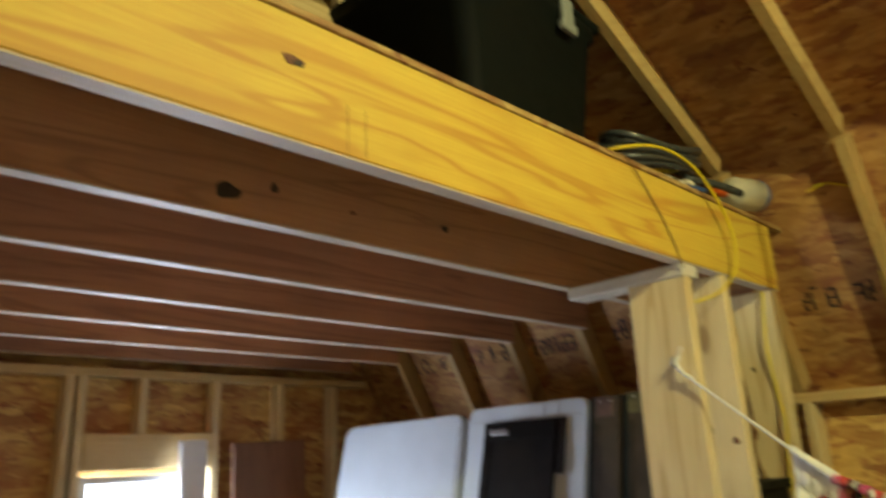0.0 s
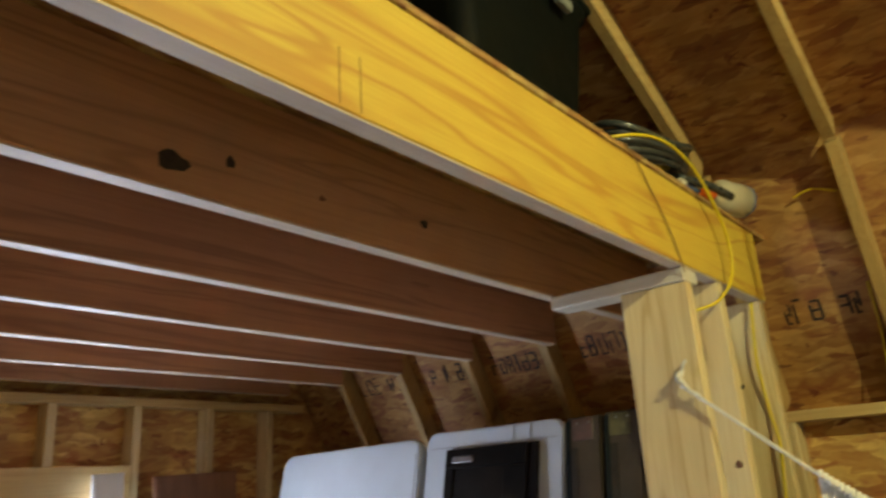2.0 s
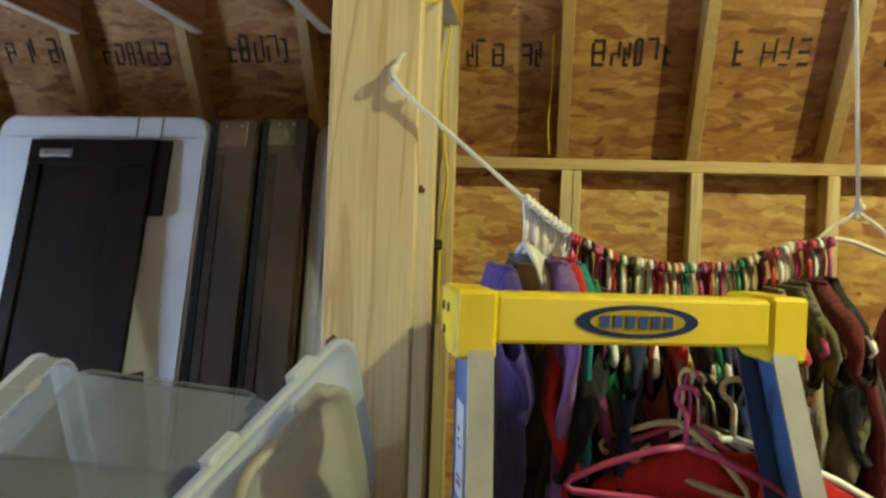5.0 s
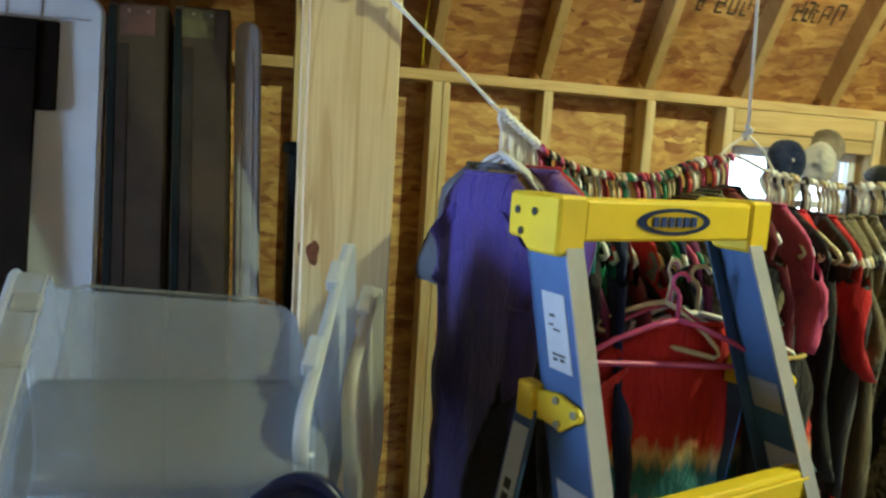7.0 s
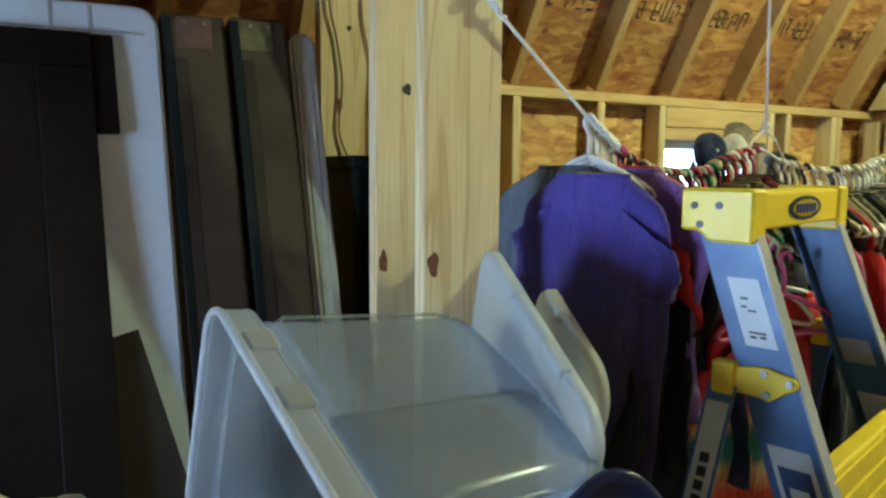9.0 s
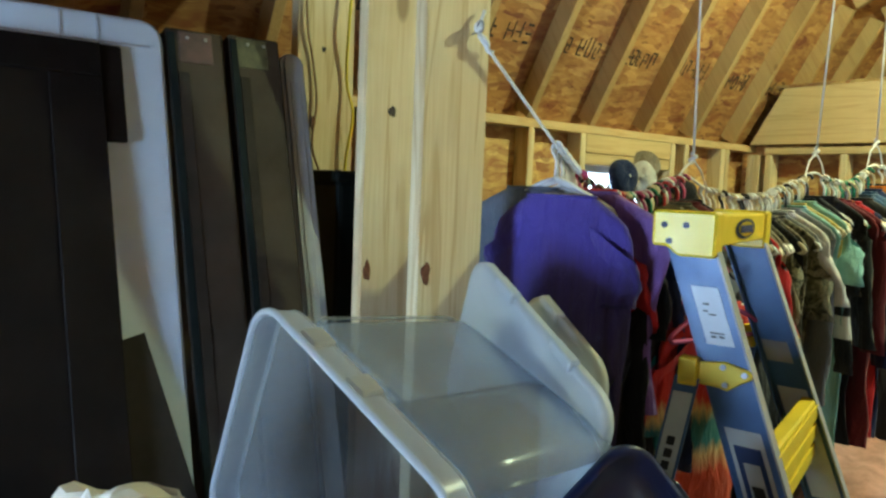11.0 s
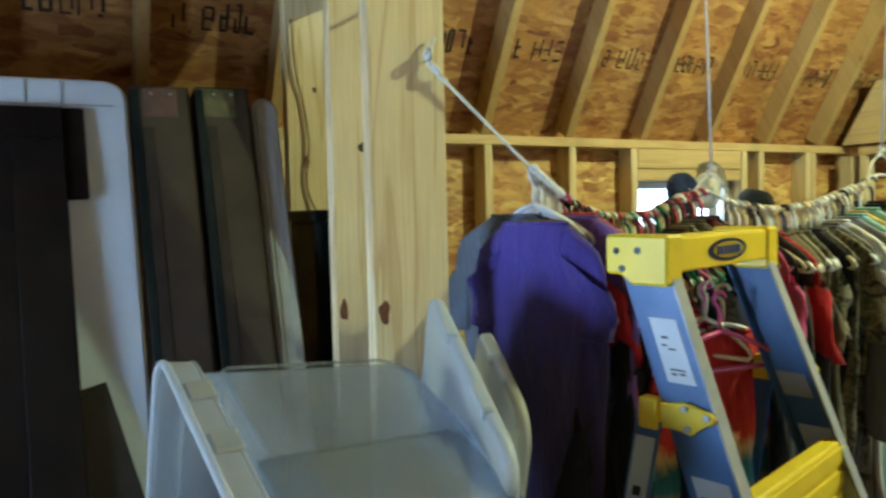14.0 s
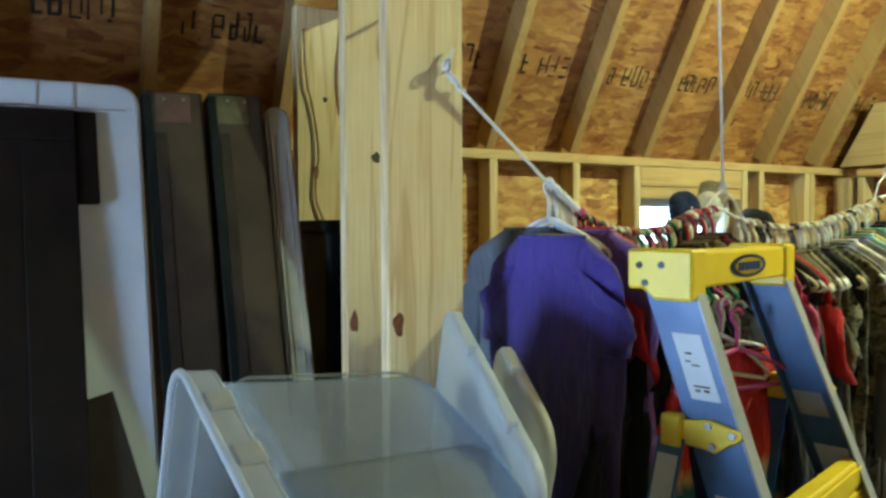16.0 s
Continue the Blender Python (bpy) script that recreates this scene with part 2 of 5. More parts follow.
m, nt, b, c = cloth("cloth_camo", (0.13, 0.12, 0.08))
v = coords(nt)
n1 = noise_tex(nt, v, 22.0, 3.0, 0.6, 1.5)
nt.links.new(ramp(nt, n1, [(0.36, (0.02, 0.022, 0.018)), (0.46, (0.10, 0.095, 0.06)), (0.56, (0.22, 0.20, 0.14)), (0.66, (0.05, 0.05, 0.035))]), b.inputs["Base Color"])
CLOTH["camo"] = m

m, nt, b, c = cloth("cloth_stripes", (0.02, 0.02, 0.02))
tc = nt.nodes.new("ShaderNodeTexCoord")
sep = nt.nodes.new("ShaderNodeSeparateXYZ")
nt.links.new(tc.outputs["Object"], sep.inputs[0])
w1 = nt.nodes.new("ShaderNodeMath")
w1.operation = "MULTIPLY"
w1.inputs[1].default_value = 26.0
nt.links.new(sep.outputs[2], w1.inputs[0])
w2 = nt.nodes.new("ShaderNodeMath")
w2.operation = "SINE"
nt.links.new(w1.outputs[0], w2.inputs[0])
nt.links.new(ramp(nt, w2.outputs[0], [(0.0, (0.015, 0.015, 0.016)), (0.5, (0.015, 0.015, 0.016)), (0.56, (0.6, 0.6, 0.58)), (1.0, (0.65, 0.65, 0.62))]), b.inputs["Base Color"])
CLOTH["stripes"] = m

plain("cap_yellow", (0.80, 0.62, 0.012), 0.42, 0.06)
plain("rail_blue", (0.055, 0.135, 0.36), 0.45, 0.14, scale=14)
plain("rail_flange", (0.36, 0.38, 0.42), 0.5, 0.14)
plain("steel", (0.45, 0.45, 0.46), 0.35, 0.1, 0.9)
plain("dark_bolt", (0.03, 0.03, 0.03), 0.5, 0.1, 0.1)
plain("sticker_white", (0.62, 0.68, 0.74), 0.45, 0.1)
plain("sticker_navy", (0.02, 0.05, 0.20), 0.45, 0.05)
plain("ink", (0.02, 0.02, 0.025), 0.6, 0.05)
plain("table_white", (0.54, 0.60, 0.67), 0.4, 0.08, scale=3)
plain("black_gloss", (0.0095, 0.0068, 0.0053), 0.6, 0.3, spec=0.06)
plain("slab_brown", (0.056, 0.040, 0.025), 0.65, 0.25, scale=5, bumps=0.2, spec=0.2)
# dark colour of the sheet that stands for shade on the table
plain("shade_sheet_dark", (0.030, 0.024, 0.019), 0.7, 0.2, spec=0.15)
plain("slab_edge_dark", (0.009, 0.013, 0.012), 0.75, 0.1, spec=0.1)
plain("slab_darker", (0.040, 0.030, 0.020), 0.7, 0.3, scale=6, spec=0.15)
plain("slab_tape", (0.12, 0.11, 0.05), 0.4, 0.4, scale=30)
plain("slab_label", (0.105, 0.055, 0.045), 0.5, 0.35, scale=20)
plain("table_grey", (0.36, 0.38, 0.42), 0.45, 0.12)
plain("tote_dark", (0.0045, 0.0065, 0.005), 0.55, 0.2, spec=0.12)
plain("tote_navy", (0.012, 0.022, 0.085), 0.32, 0.1)
plain("tote_black", (0.010, 0.010, 0.011), 0.45, 0.1)
plain("latch_grey", (0.22, 0.23, 0.20), 0.5, 0.1)
plain("rope_white", (0.82, 0.80, 0.75), 0.9, 0.12, scale=60, bumps=0.6)
plain("cord_yellow", (0.72, 0.56, 0.02), 0.5, 0.08)
# brown of the real twine and of the line drawn as a shadow
plain("twine_shadow_brown", (0.22, 0.12, 0.04), 0.6, 0.1)
plain("hose_black", (0.05, 0.055, 0.052), 0.3, 0.2)
plain("orange_plastic", (0.75, 0.12, 0.015), 0.4, 0.08)
plain("blue_plastic", (0.03, 0.12, 0.36), 0.35, 0.08)
plain("hanger_white", (0.82, 0.82, 0.80), 0.4, 0.06)
plain("hanger_pink", (0.50, 0.07, 0.20), 0.4, 0.06)
plain("hanger_green", (0.03, 0.22, 0.12), 0.4, 0.06)
plain("hanger_black", (0.02, 0.02, 0.022), 0.4, 0.06)
plain("hanger_cream", (0.60, 0.52, 0.32), 0.4, 0.06)
plain("hanger_red", (0.48, 0.04, 0.05), 0.4, 0.06)
plain("paper_cream", (0.66, 0.60, 0.48), 0.85, 0.12, bumps=0.5)
plain("carton_purple", (0.10, 0.05, 0.14), 0.6, 0.15)
plain("carton_white", (0.66, 0.62, 0.48), 0.7, 0.12)
plain("towel_pink", (0.58, 0.32, 0.27), 0.95, 0.22, scale=22, bumps=0.8)
plain("cardboard", (0.34, 0.22, 0.12), 0.85, 0.14, bumps=0.2)
# unseen floor, coloured darker so that less light bounces up
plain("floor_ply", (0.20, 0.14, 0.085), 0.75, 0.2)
plain("grass", (0.06, 0.10, 0.03), 0.95, 0.3, scale=2)
plain("vinyl_white", (0.78, 0.79, 0.80), 0.4, 0.05)


def milky(name, colour, clear, rough):
    """Thin cloudy plastic: part scattered, part passed through, a soft gloss on top."""
    m, nt, b = base(name, rough)
    v = coords(nt)
    n1 = noise_tex(nt, v, 6.0, 4.0, 0.6)
    c = mixc(nt, ramp(nt, n1, [(0.3, (0, 0, 0)), (0.8, (0.8, 0.8, 0.8))]), colour, tuple(q * 0.85 for q in colour))
    nt.links.new(c, b.inputs["Base Color"])
    tr = nt.nodes.new("ShaderNodeBsdfTranslucent")
    nt.links.new(c, tr.inputs[0])
    tp = nt.nodes.new("ShaderNodeBsdfTransparent")
    tp.inputs[0].default_value = (0.92, 0.95, 0.97, 1)
    mx = nt.nodes.new("ShaderNodeMixShader")
    mx.inputs[0].default_value = 0.45
    nt.links.new(b.outputs[0], mx.inputs[1])
    nt.links.new(tr.outputs[0], mx.inputs[2])
    mx2 = nt.nodes.new("ShaderNodeMixShader")
    mx2.inputs[0].default_value = clear
    nt.links.new(mx.outputs[0], mx2.inputs[1])
    nt.links.new(tp.outputs[0], mx2.inputs[2])
    nt.links.new(mx2.outputs[0], nt.nodes["Material Output"].inputs[0])
    return m


milky("tote_clear", (0.45, 0.46, 0.48), 0.66, 0.2)
milky("tote_rim", (0.64, 0.65, 0.66), 0.32, 0.28)
milky("lid_clear", (0.76, 0.80, 0.85), 0.10, 0.3)
milky("lid_worn", (0.66, 0.65, 0.60), 0.15, 0.35)
milky("bottle_clear", (0.80, 0.75, 0.58), 0.10, 0.3)
m, nt, b = base("glass", 0.03)
b.inputs["Transmission Weight"].default_value = 1.0
b.inputs["IOR"].default_value = 1.45


# ---------------------------------------------------------------- mesh helpers
def link_mesh(name, bm, material, smooth=False):
    bmesh.ops.recalc_face_normals(bm, faces=bm.faces)
    me = bpy.data.meshes.new(name)
    bm.to_mesh(me)
    bm.free()
    me.materials.append(MATS[material] if isinstance(material, str) else material)
    if smooth:
        for p in me.polygons:
            p.use_smooth = True
    return new(name, me)


def part(name, bm, material, parent, label="", smooth=False):
    ob = link_mesh(name, bm, material, smooth)
    ob.parent = parent
    if label:
        ob["label"] = label
    return ob


def empty(name, m=None):
    e = new(name)
    e.empty_display_size = 0.1
    if m is not None:
        e.matrix_world = m
    return e


def box(x0, y0, z0, x1, y1, z1, bev=0.003, bm=None, m=None, seg=1):
    own = bmesh.new()
    bmesh.ops.create_cube(own, size=1)
    for v in own.verts:
        v.co = Vector(((x0 + x1) / 2 + v.co.x * (x1 - x0), (y0 + y1) / 2 + v.co.y * (y1 - y0), (z0 + z1) / 2 + v.co.z * (z1 - z0)))
    if bev:
        bmesh.ops.bevel(own, geom=own.edges[:], offset=bev, segments=seg, affect="EDGES", profile=0.5)
    if m is not None:
        own.transform(m)
    if bm is None:
        return own
    me = bpy.data.meshes.new("tmp")
    own.to_mesh(me)
    own.free()
    bm.from_mesh(me)
    bpy.data.meshes.remove(me)
    return bm


def prism(profile, y0, y1, bev=0.0, axis="y"):
    """An outline in x and z drawn out along y."""
    bm = bmesh.new()
    a = [bm.verts.new((x, y0, z)) for x, z in profile]
    c = [bm.verts.new((x, y1, z)) for x, z in profile]
    bm.faces.new(a)
    bm.faces.new(c[::-1])
    n = len(profile)
    for i in range(n):
        bm.faces.new((a[i], a[(i + 1) % n], c[(i + 1) % n], c[i]))
    if bev:
        bmesh.ops.recalc_face_normals(bm, faces=bm.faces)
        bmesh.ops.bevel(bm, geom=bm.edges[:], offset=bev, segments=1, affect="EDGES")
    return bm


def tube(points, r, n=8, bm=None, cap=True):
    """A round rod along a line of points."""
    bm = bm or bmesh.new()
    pts = [Vector(p) for p in points]
    rings = []
    side = None
    for i, p in enumerate(pts):
        d = (pts[min(i + 1, len(pts) - 1)] - pts[max(i - 1, 0)]).normalized()
        if side is None:
            side = d.orthogonal().normalized()
        side = (side - d * side.dot(d)).normalized()
        up = d.cross(side)
        rad = r[i] if isinstance(r, (list, tuple)) else r
        rings.append([bm.verts.new(p + rad * (math.cos(2 * math.pi * k / n) * side + math.sin(2 * math.pi * k / n) * up)) for k in range(n)])
    for a, c in zip(rings, rings[1:]):
        for k in range(n):
            bm.faces.new((a[k], a[(k + 1) % n], c[(k + 1) % n], c[k]))
    if cap:
        bm.faces.new(rings[0][::-1])
        bm.faces.new(rings[-1])
    return bm


def rounded(w, h, r, n=5):
    """The outline of a rectangle with round corners, from (0, 0) to (w, h)."""
    pts = []
    for cx, cy, a0 in ((w - r, h - r, 0), (r, h - r, 90), (r, r, 180), (w - r, r, 270)):
        for i in range(n + 1):
            a = radians(a0 + 90 * i / n)
            pts.append((cx + r * math.cos(a), cy + r * math.sin(a)))
    return pts


def curve_pts(ctrl, n=8):
    """Points on a smooth line through the given ones."""
    c = [Vector(p) for p in ctrl]
    c = [2 * c[0] - c[1]] + c + [2 * c[-1] - c[-2]]
    out = []
    for i in range(1, len(c) - 2):
        for k in range(n):
            t = k / n
            p0, p1, p2, p3 = c[i - 1:i + 3]
            out.append(0.5 * ((2 * p1) + (p2 - p0) * t + (2 * p0 - 5 * p1 + 4 * p2 - p3) * t * t + (3 * p1 - p0 - 3 * p2 + p3) * t ** 3))
    out.append(c[-2])
    return out


# ---------------------------------------------------------------- the shed's shell
EAST, PLATE, KINK_X, KINK_Z = 0.995, 1.865, 0.567, 2.62
MID = -0.745
RIDGE_Z = KINK_Z + (KINK_X - MID) * math.tan(radians(27))
RAF = 0.089
NORTH, SOUTH, END = 2.52, -2.96, -4.1
LOFT_B, LOFT_T = 2.19, 2.425


def mirror(x):
    return 2 * MID - x


ground = link_mesh("ground", box(-60, -60, -0.45, 60, 60, -0.30, 0), "grass")
tagged(ground, "grass ground round the shed", "ground", kind="structure")
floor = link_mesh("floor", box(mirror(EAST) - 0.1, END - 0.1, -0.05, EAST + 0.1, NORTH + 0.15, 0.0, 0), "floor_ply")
tagged(floor, "plywood shed floor in shadow", "floor", kind="structure")


def stud_wall(name, label, axis, face, sheath, lo, hi, top, holes=(), osb_mat="osb_wall", outside=1):
    """An open stud wall: a sheathing panel with its openings cut out, built of strips round the holes."""
    bm = bmesh.new()
    cuts = sorted({lo, hi, *[h[0] for h in holes], *[h[1] for h in holes]})
    for a, c in zip(cuts, cuts[1:]):
        z = [(0, top)]
        for h0, h1, b0, b1 in holes:
            if a >= h0 - 1e-6 and c <= h1 + 1e-6:
                z = [(0, b0), (b1, top)]
        for z0, z1 in z:
            if axis == "x":
                box(sheath, a, z0, sheath + 0.012 * outside, c, z1, 0, bm)
            else:
                box(a, sheath, z0, c, sheath + 0.012 * outside, z1, 0, bm)
    bmesh.ops.remove_doubles(bm, verts=bm.verts, dist=1e-5)
    return tagged(link_mesh(name, bm, osb_mat), label, "wall", kind="structure")


RAFTERS = [-0.304 + 0.4135 * k for k in range(-9, 7)]
WIN_E = (-2.165, -1.53, 1.25, 1.685)
wall_east = stud_wall("wall_east", "open stud side wall with strand board sheathing", "x", EAST, EAST + 0.089, END, NORTH + 0.09, PLATE, [WIN_E])
part("top_plate", box(EAST, END, PLATE - 0.038, EAST + 0.089, NORTH, PLATE), "pine_y", wall_east)
part("bottom_plate", box(EAST, END, 0.0, EAST + 0.089, NORTH, 0.038), "pine_y", wall_east)
for y in [q - 0.018 for q in RAFTERS if q > -1.3 or q < -2.9] + [-1.493, -2.205, -2.33, -2.69, -2.735]:
    part("stud", box(EAST, y - 0.019, 0.038, EAST + 0.089, y + 0.019, PLATE - 0.038), "pine_z", wall_east)
for y in (-1.72, -1.98):
    part("stud", box(EAST, y - 0.019, 0.038, EAST + 0.089, y + 0.019, WIN_E[2] - 0.04), "pine_z", wall_east)
part("stud", box(EAST + 0.002, -0.370, 0.038, EAST + 0.089, -0.343, PLATE - 0.038), "pine_z", wall_east)
part("header", box(EAST + 0.003, WIN_E[0] - 0.018, WIN_E[3] + 0.055, EAST + 0.085, WIN_E[1] + 0.015, PLATE - 0.038), "pine_y", wall_east)
part("header", box(EAST + 0.006, WIN_E[0] - 0.018, WIN_E[3], EAST + 0.085, WIN_E[1] + 0.015, WIN_E[3] + 0.052), "pine_y", wall_east)
part("sill", box(EAST + 0.003, WIN_E[0] - 0.018, WIN_E[2] - 0.038, EAST + 0.085, WIN_E[1] + 0.015, WIN_E[2]), "pine_y", wall_east)


def window(name, label, axis, lo, hi, z0, z1, at):
    w = tagged(empty(name, pose(0, 0, 0)), label, "window", kind="structure")
    f = 0.035
    bm = bmesh.new()
    for a, c, e, g in ((lo, lo + f, z0, z1), (hi - f, hi, z0, z1), (lo + f, hi - f, z0, z0 + f), (lo + f, hi - f, z1 - f, z1), (lo + f, hi - f, (z0 + z1) / 2 - 0.015, (z0 + z1) / 2 + 0.015)):
        if axis == "x":
            box(at, a, e, at + 0.05, c, g, 0.004, bm)
        else:
            box(a, at, e, c, at + 0.05, g, 0.004, bm)
    part("window_frame", bm, "vinyl_white", w)
    for e, g in ((z0 + f, (z0 + z1) / 2 - 0.015), ((z0 + z1) / 2 + 0.015, z1 - f)):
        pane = box(at + 0.022, lo + f, e, at + 0.027, hi - f, g, 0) if axis == "x" else box(lo + f, at + 0.022, e, hi - f, at + 0.027, g, 0)
        p = part("pane", pane, "glass", w)
        p.visible_shadow = False
    return w


window("window_1", "small white framed side window in daylight", "x", WIN_E[0], WIN_E[1], WIN_E[2], WIN_E[3], EAST + 0.06)

WIN_N = (-0.72, -0.15, 0.80, 1.675)
wall_north = stud_wall("wall_north", "open stud gable wall below the loft", "y", NORTH, NORTH + 0.089, mirror(EAST) - 0.1, EAST + 0.1, RIDGE_Z + 0.1, [WIN_N], "osb_gable")
part("top_plate", box(mirror(EAST), NORTH, 2.115, EAST - 0.15, NORTH + 0.089, 2.153), "pine_x", wall_north)
for x in (-2.1, -1.7, -1.3, -0.80, -0.745, -0.47, -0.10, 0.27, 0.62):
    z1, z0 = 2.115, 0.038
    if -0.72 < x < -0.15:
        z0 = 1.86
    part("stud", box(x - 0.019, NORTH, z0, x + 0.019, NORTH + 0.089, z1), "pine_z", wall_north)
part("header", box(-0.725, NORTH - 0.002, 1.70, -0.12, NORTH + 0.085, 1.86), "pine_x", wall_north)
for x in (-1.9, -1.3, -0.745, -0.2, 0.3):
    part("stud", box(x - 0.019, NORTH, LOFT_T + 0.02, x + 0.019, NORTH + 0.089, RIDGE_Z - abs(x - MID) * 0.5 - 0.12), "pine_z", wall_north)
part("girt", box(-1.5, NORTH - 0.002, 2.86, 0.0, NORTH + 0.06, 2.93), "pine_x", wall_north)
window("window_2", "bright daylit window in the gable wall", "y", WIN_N[0], WIN_N[1], WIN_N[2], WIN_N[3], NORTH + 0.02)

wall_south = stud_wall("wall_south", "stud partition below the far loft", "y", SOUTH, SOUTH - 0.075, mirror(EAST), EAST + 0.08, PLATE, (), "osb_gable", -1)
part("top_plate", box(mirror(EAST), SOUTH - 0.06, PLATE - 0.055, 0.885, SOUTH + 0.028, PLATE - 0.017), "pine_x", wall_south)
for x in (0.975, 0.937, 0.86, 0.45, 0.05, -0.36, -0.77, -1.18, -1.6, -2.0):
    part("stud", box(x - 0.019, SOUTH - 0.06, 0.0, x + 0.019, SOUTH + (0.02 if x > 0.9 else 0.026), PLATE - 0.056), "pine_z", wall_south)
d_lo = Vector((KINK_X - EAST, KINK_Z - PLATE)).normalized()
xt = EAST - (2.185 - PLATE) / d_lo.y * -d_lo.x
beam_south = link_mesh("far_loft_beam", prism([(EAST - 0.0, PLATE + 0.004), (xt, 2.185), (mirror(xt), 2.185), (mirror(EAST), PLATE + 0.004)], SOUTH, SOUTH - 0.038, 0.003), "pine_x")
tagged(beam_south, "wide pine board across the far end", "beam", kind="structure")
loft_south = link_mesh("far_loft_floor", box(mirror(xt) - 0.05, END, 2.187, xt + 0.05, SOUTH - 0.004, 2.203, 0), "osb_loft")
tagged(loft_south, "strand board deck of the far loft", "floor", kind="structure")
wall_gable = stud_wall("wall_gable", "far gable end with strand board", "y", END, END - 0.05, mirror(EAST) - 0.1, EAST + 0.1, RIDGE_Z + 0.1, (), "osb_gable", -1)
for x in (-1.8, -1.2, -0.745, -0.3, 0.15):
    part("stud", box(x - 0.019, END - 0.04, 2.205, x + 0.019, END + 0.05, RIDGE_Z - abs(x - MID) * 0.5 - 0.15), "pine_z", wall_gable)
part("girt", box(-1.6, END - 0.02, 2.56, 0.35, END + 0.055, 2.65), "pine_x", wall_gable)

# unseen opening added in this wall to let the west fill in
wall_west = stud_wall("wall_west", "open stud side wall with strand board", "x", mirror(EAST), mirror(EAST) - 0.089, END, NORTH + 0.09, PLATE, [(-2.3, -1.3, 0.02, 1.80)], "osb_wall", -1)
part("top_plate", box(mirror(EAST) - 0.089, END, PLATE - 0.038, mirror(EAST), NORTH, PLATE), "pine_y", wall_west)
for y in RAFTERS:
    if not -2.33 < y < -1.27:
        part("stud", box(mirror(EAST) - 0.089, y - 0.019, 0.0, mirror(EAST), y + 0.019, PLATE - 0.038), "pine_z", wall_west)


# roof: lower and upper slopes with their rafters
def slope(name, a, c, out, label, mat, raf_mat, flip):
    a, c, out = Vector(a), Vector(c), Vector(out)

    def f(p):
        return (mirror(p.x), p.y) if flip else (p.x, p.y)
    d = (c - a).normalized()
    e0, e1 = a - d * 0.08 + out * (RAF + 0.001), c + d * 0.03 + out * (RAF + 0.001)
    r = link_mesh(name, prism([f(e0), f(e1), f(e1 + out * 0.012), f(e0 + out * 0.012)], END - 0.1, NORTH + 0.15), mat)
    tagged(r, label, "roof", kind="structure")
    for y in RAFTERS:
        q0, q1 = a, c
        part("rafter", prism([f(q0), f(q1), f(q1 + out * RAF), f(q0 + out * RAF)], y - 0.019, y + 0.019, 0.002), raf_mat, r)
    return r


n_lo = Vector((d_lo.y, -d_lo.x))
d_up = Vector((-math.cos(radians(27)), math.sin(radians(27))))
n_up = Vector((d_up.y, -d_up.x))
a_lo, k = Vector((EAST, PLATE + 0.001)), Vector((KINK_X, KINK_Z))
top = Vector((MID + 0.02, RIDGE_Z))
for flip, side in ((False, "east"), (True, "west")):
    lo = slope("roof_lower_" + side, a_lo, k, n_lo, "steep lower roof slope with strand board between pine rafters", "osb_roof_shaded", "pine_rafter", flip)
    slope("roof_upper_" + side, k + d_up * 0.012, top, n_up, "shallow upper roof slope with strand board between pine rafters", "osb_roof_shaded", "pine_rafter_upper", flip)
    if not flip:
        roof_lo = lo
ridge = link_mesh("ridge_board", box(MID - 0.019, END, RIDGE_Z - 0.08, MID + 0.019, NORTH, RIDGE_Z + 0.11), "pine_y")
tagged(ridge, "pine ridge board", "beam", kind="structure")

# stencilled mill marks on the roof boards, not legible: broken strokes of block letters
plain("mill_ink", (0.045, 0.028, 0.018), 0.8, 0.3, scale=60)
rnd = random.Random(5)


def mill_stroke(bm, s0, s1, y0, y1):
    p = [a_lo + d_lo * q + n_lo * (RAF - o) for q, o in ((s0, 0.0), (s1, 0.0), (s1, 0.0012), (s0, 0.0012))]
    own = prism([(v.x, v.y) for v in p], y0, y1)
    me = bpy.data.meshes.new("tmp")
    own.to_mesh(me)
    own.free()
    bm.from_mesh(me)
    bpy.data.meshes.remove(me)


for j, y in enumerate(RAFTERS):
    if j < 2 or j > 14:
        continue
    bm = bmesh.new()
    yy = y + 0.05 + rnd.uniform(0, 0.06)
    stop = y + rnd.uniform(0.26, 0.37)
    s = 0.283 + rnd.uniform(-0.008, 0.008)
    while yy < stop:
        w, h, k = rnd.uniform(0.022, 0.044), rnd.uniform(0.07, 0.095), rnd.uniform(0.006, 0.011)
        if rnd.random() < 0.85:
            mill_stroke(bm, s + rnd.uniform(0, 0.03), s + h, yy, yy + k)
        if rnd.random() < 0.75:
            mill_stroke(bm, s, s + h * rnd.uniform(0.5, 1.0), yy + w - k, yy + w)
        for q in (0.0, 0.45, 0.9):
            if rnd.random() < 0.55:
                mill_stroke(bm, s + q * h, s + q * h + k, yy + k * 0.6, yy + w - k * 0.6)
        yy += w + rnd.choice((0.007, 0.010, 0.016, 0.05))
    part("stencil_mark", bm, "mill_ink", roof_lo)

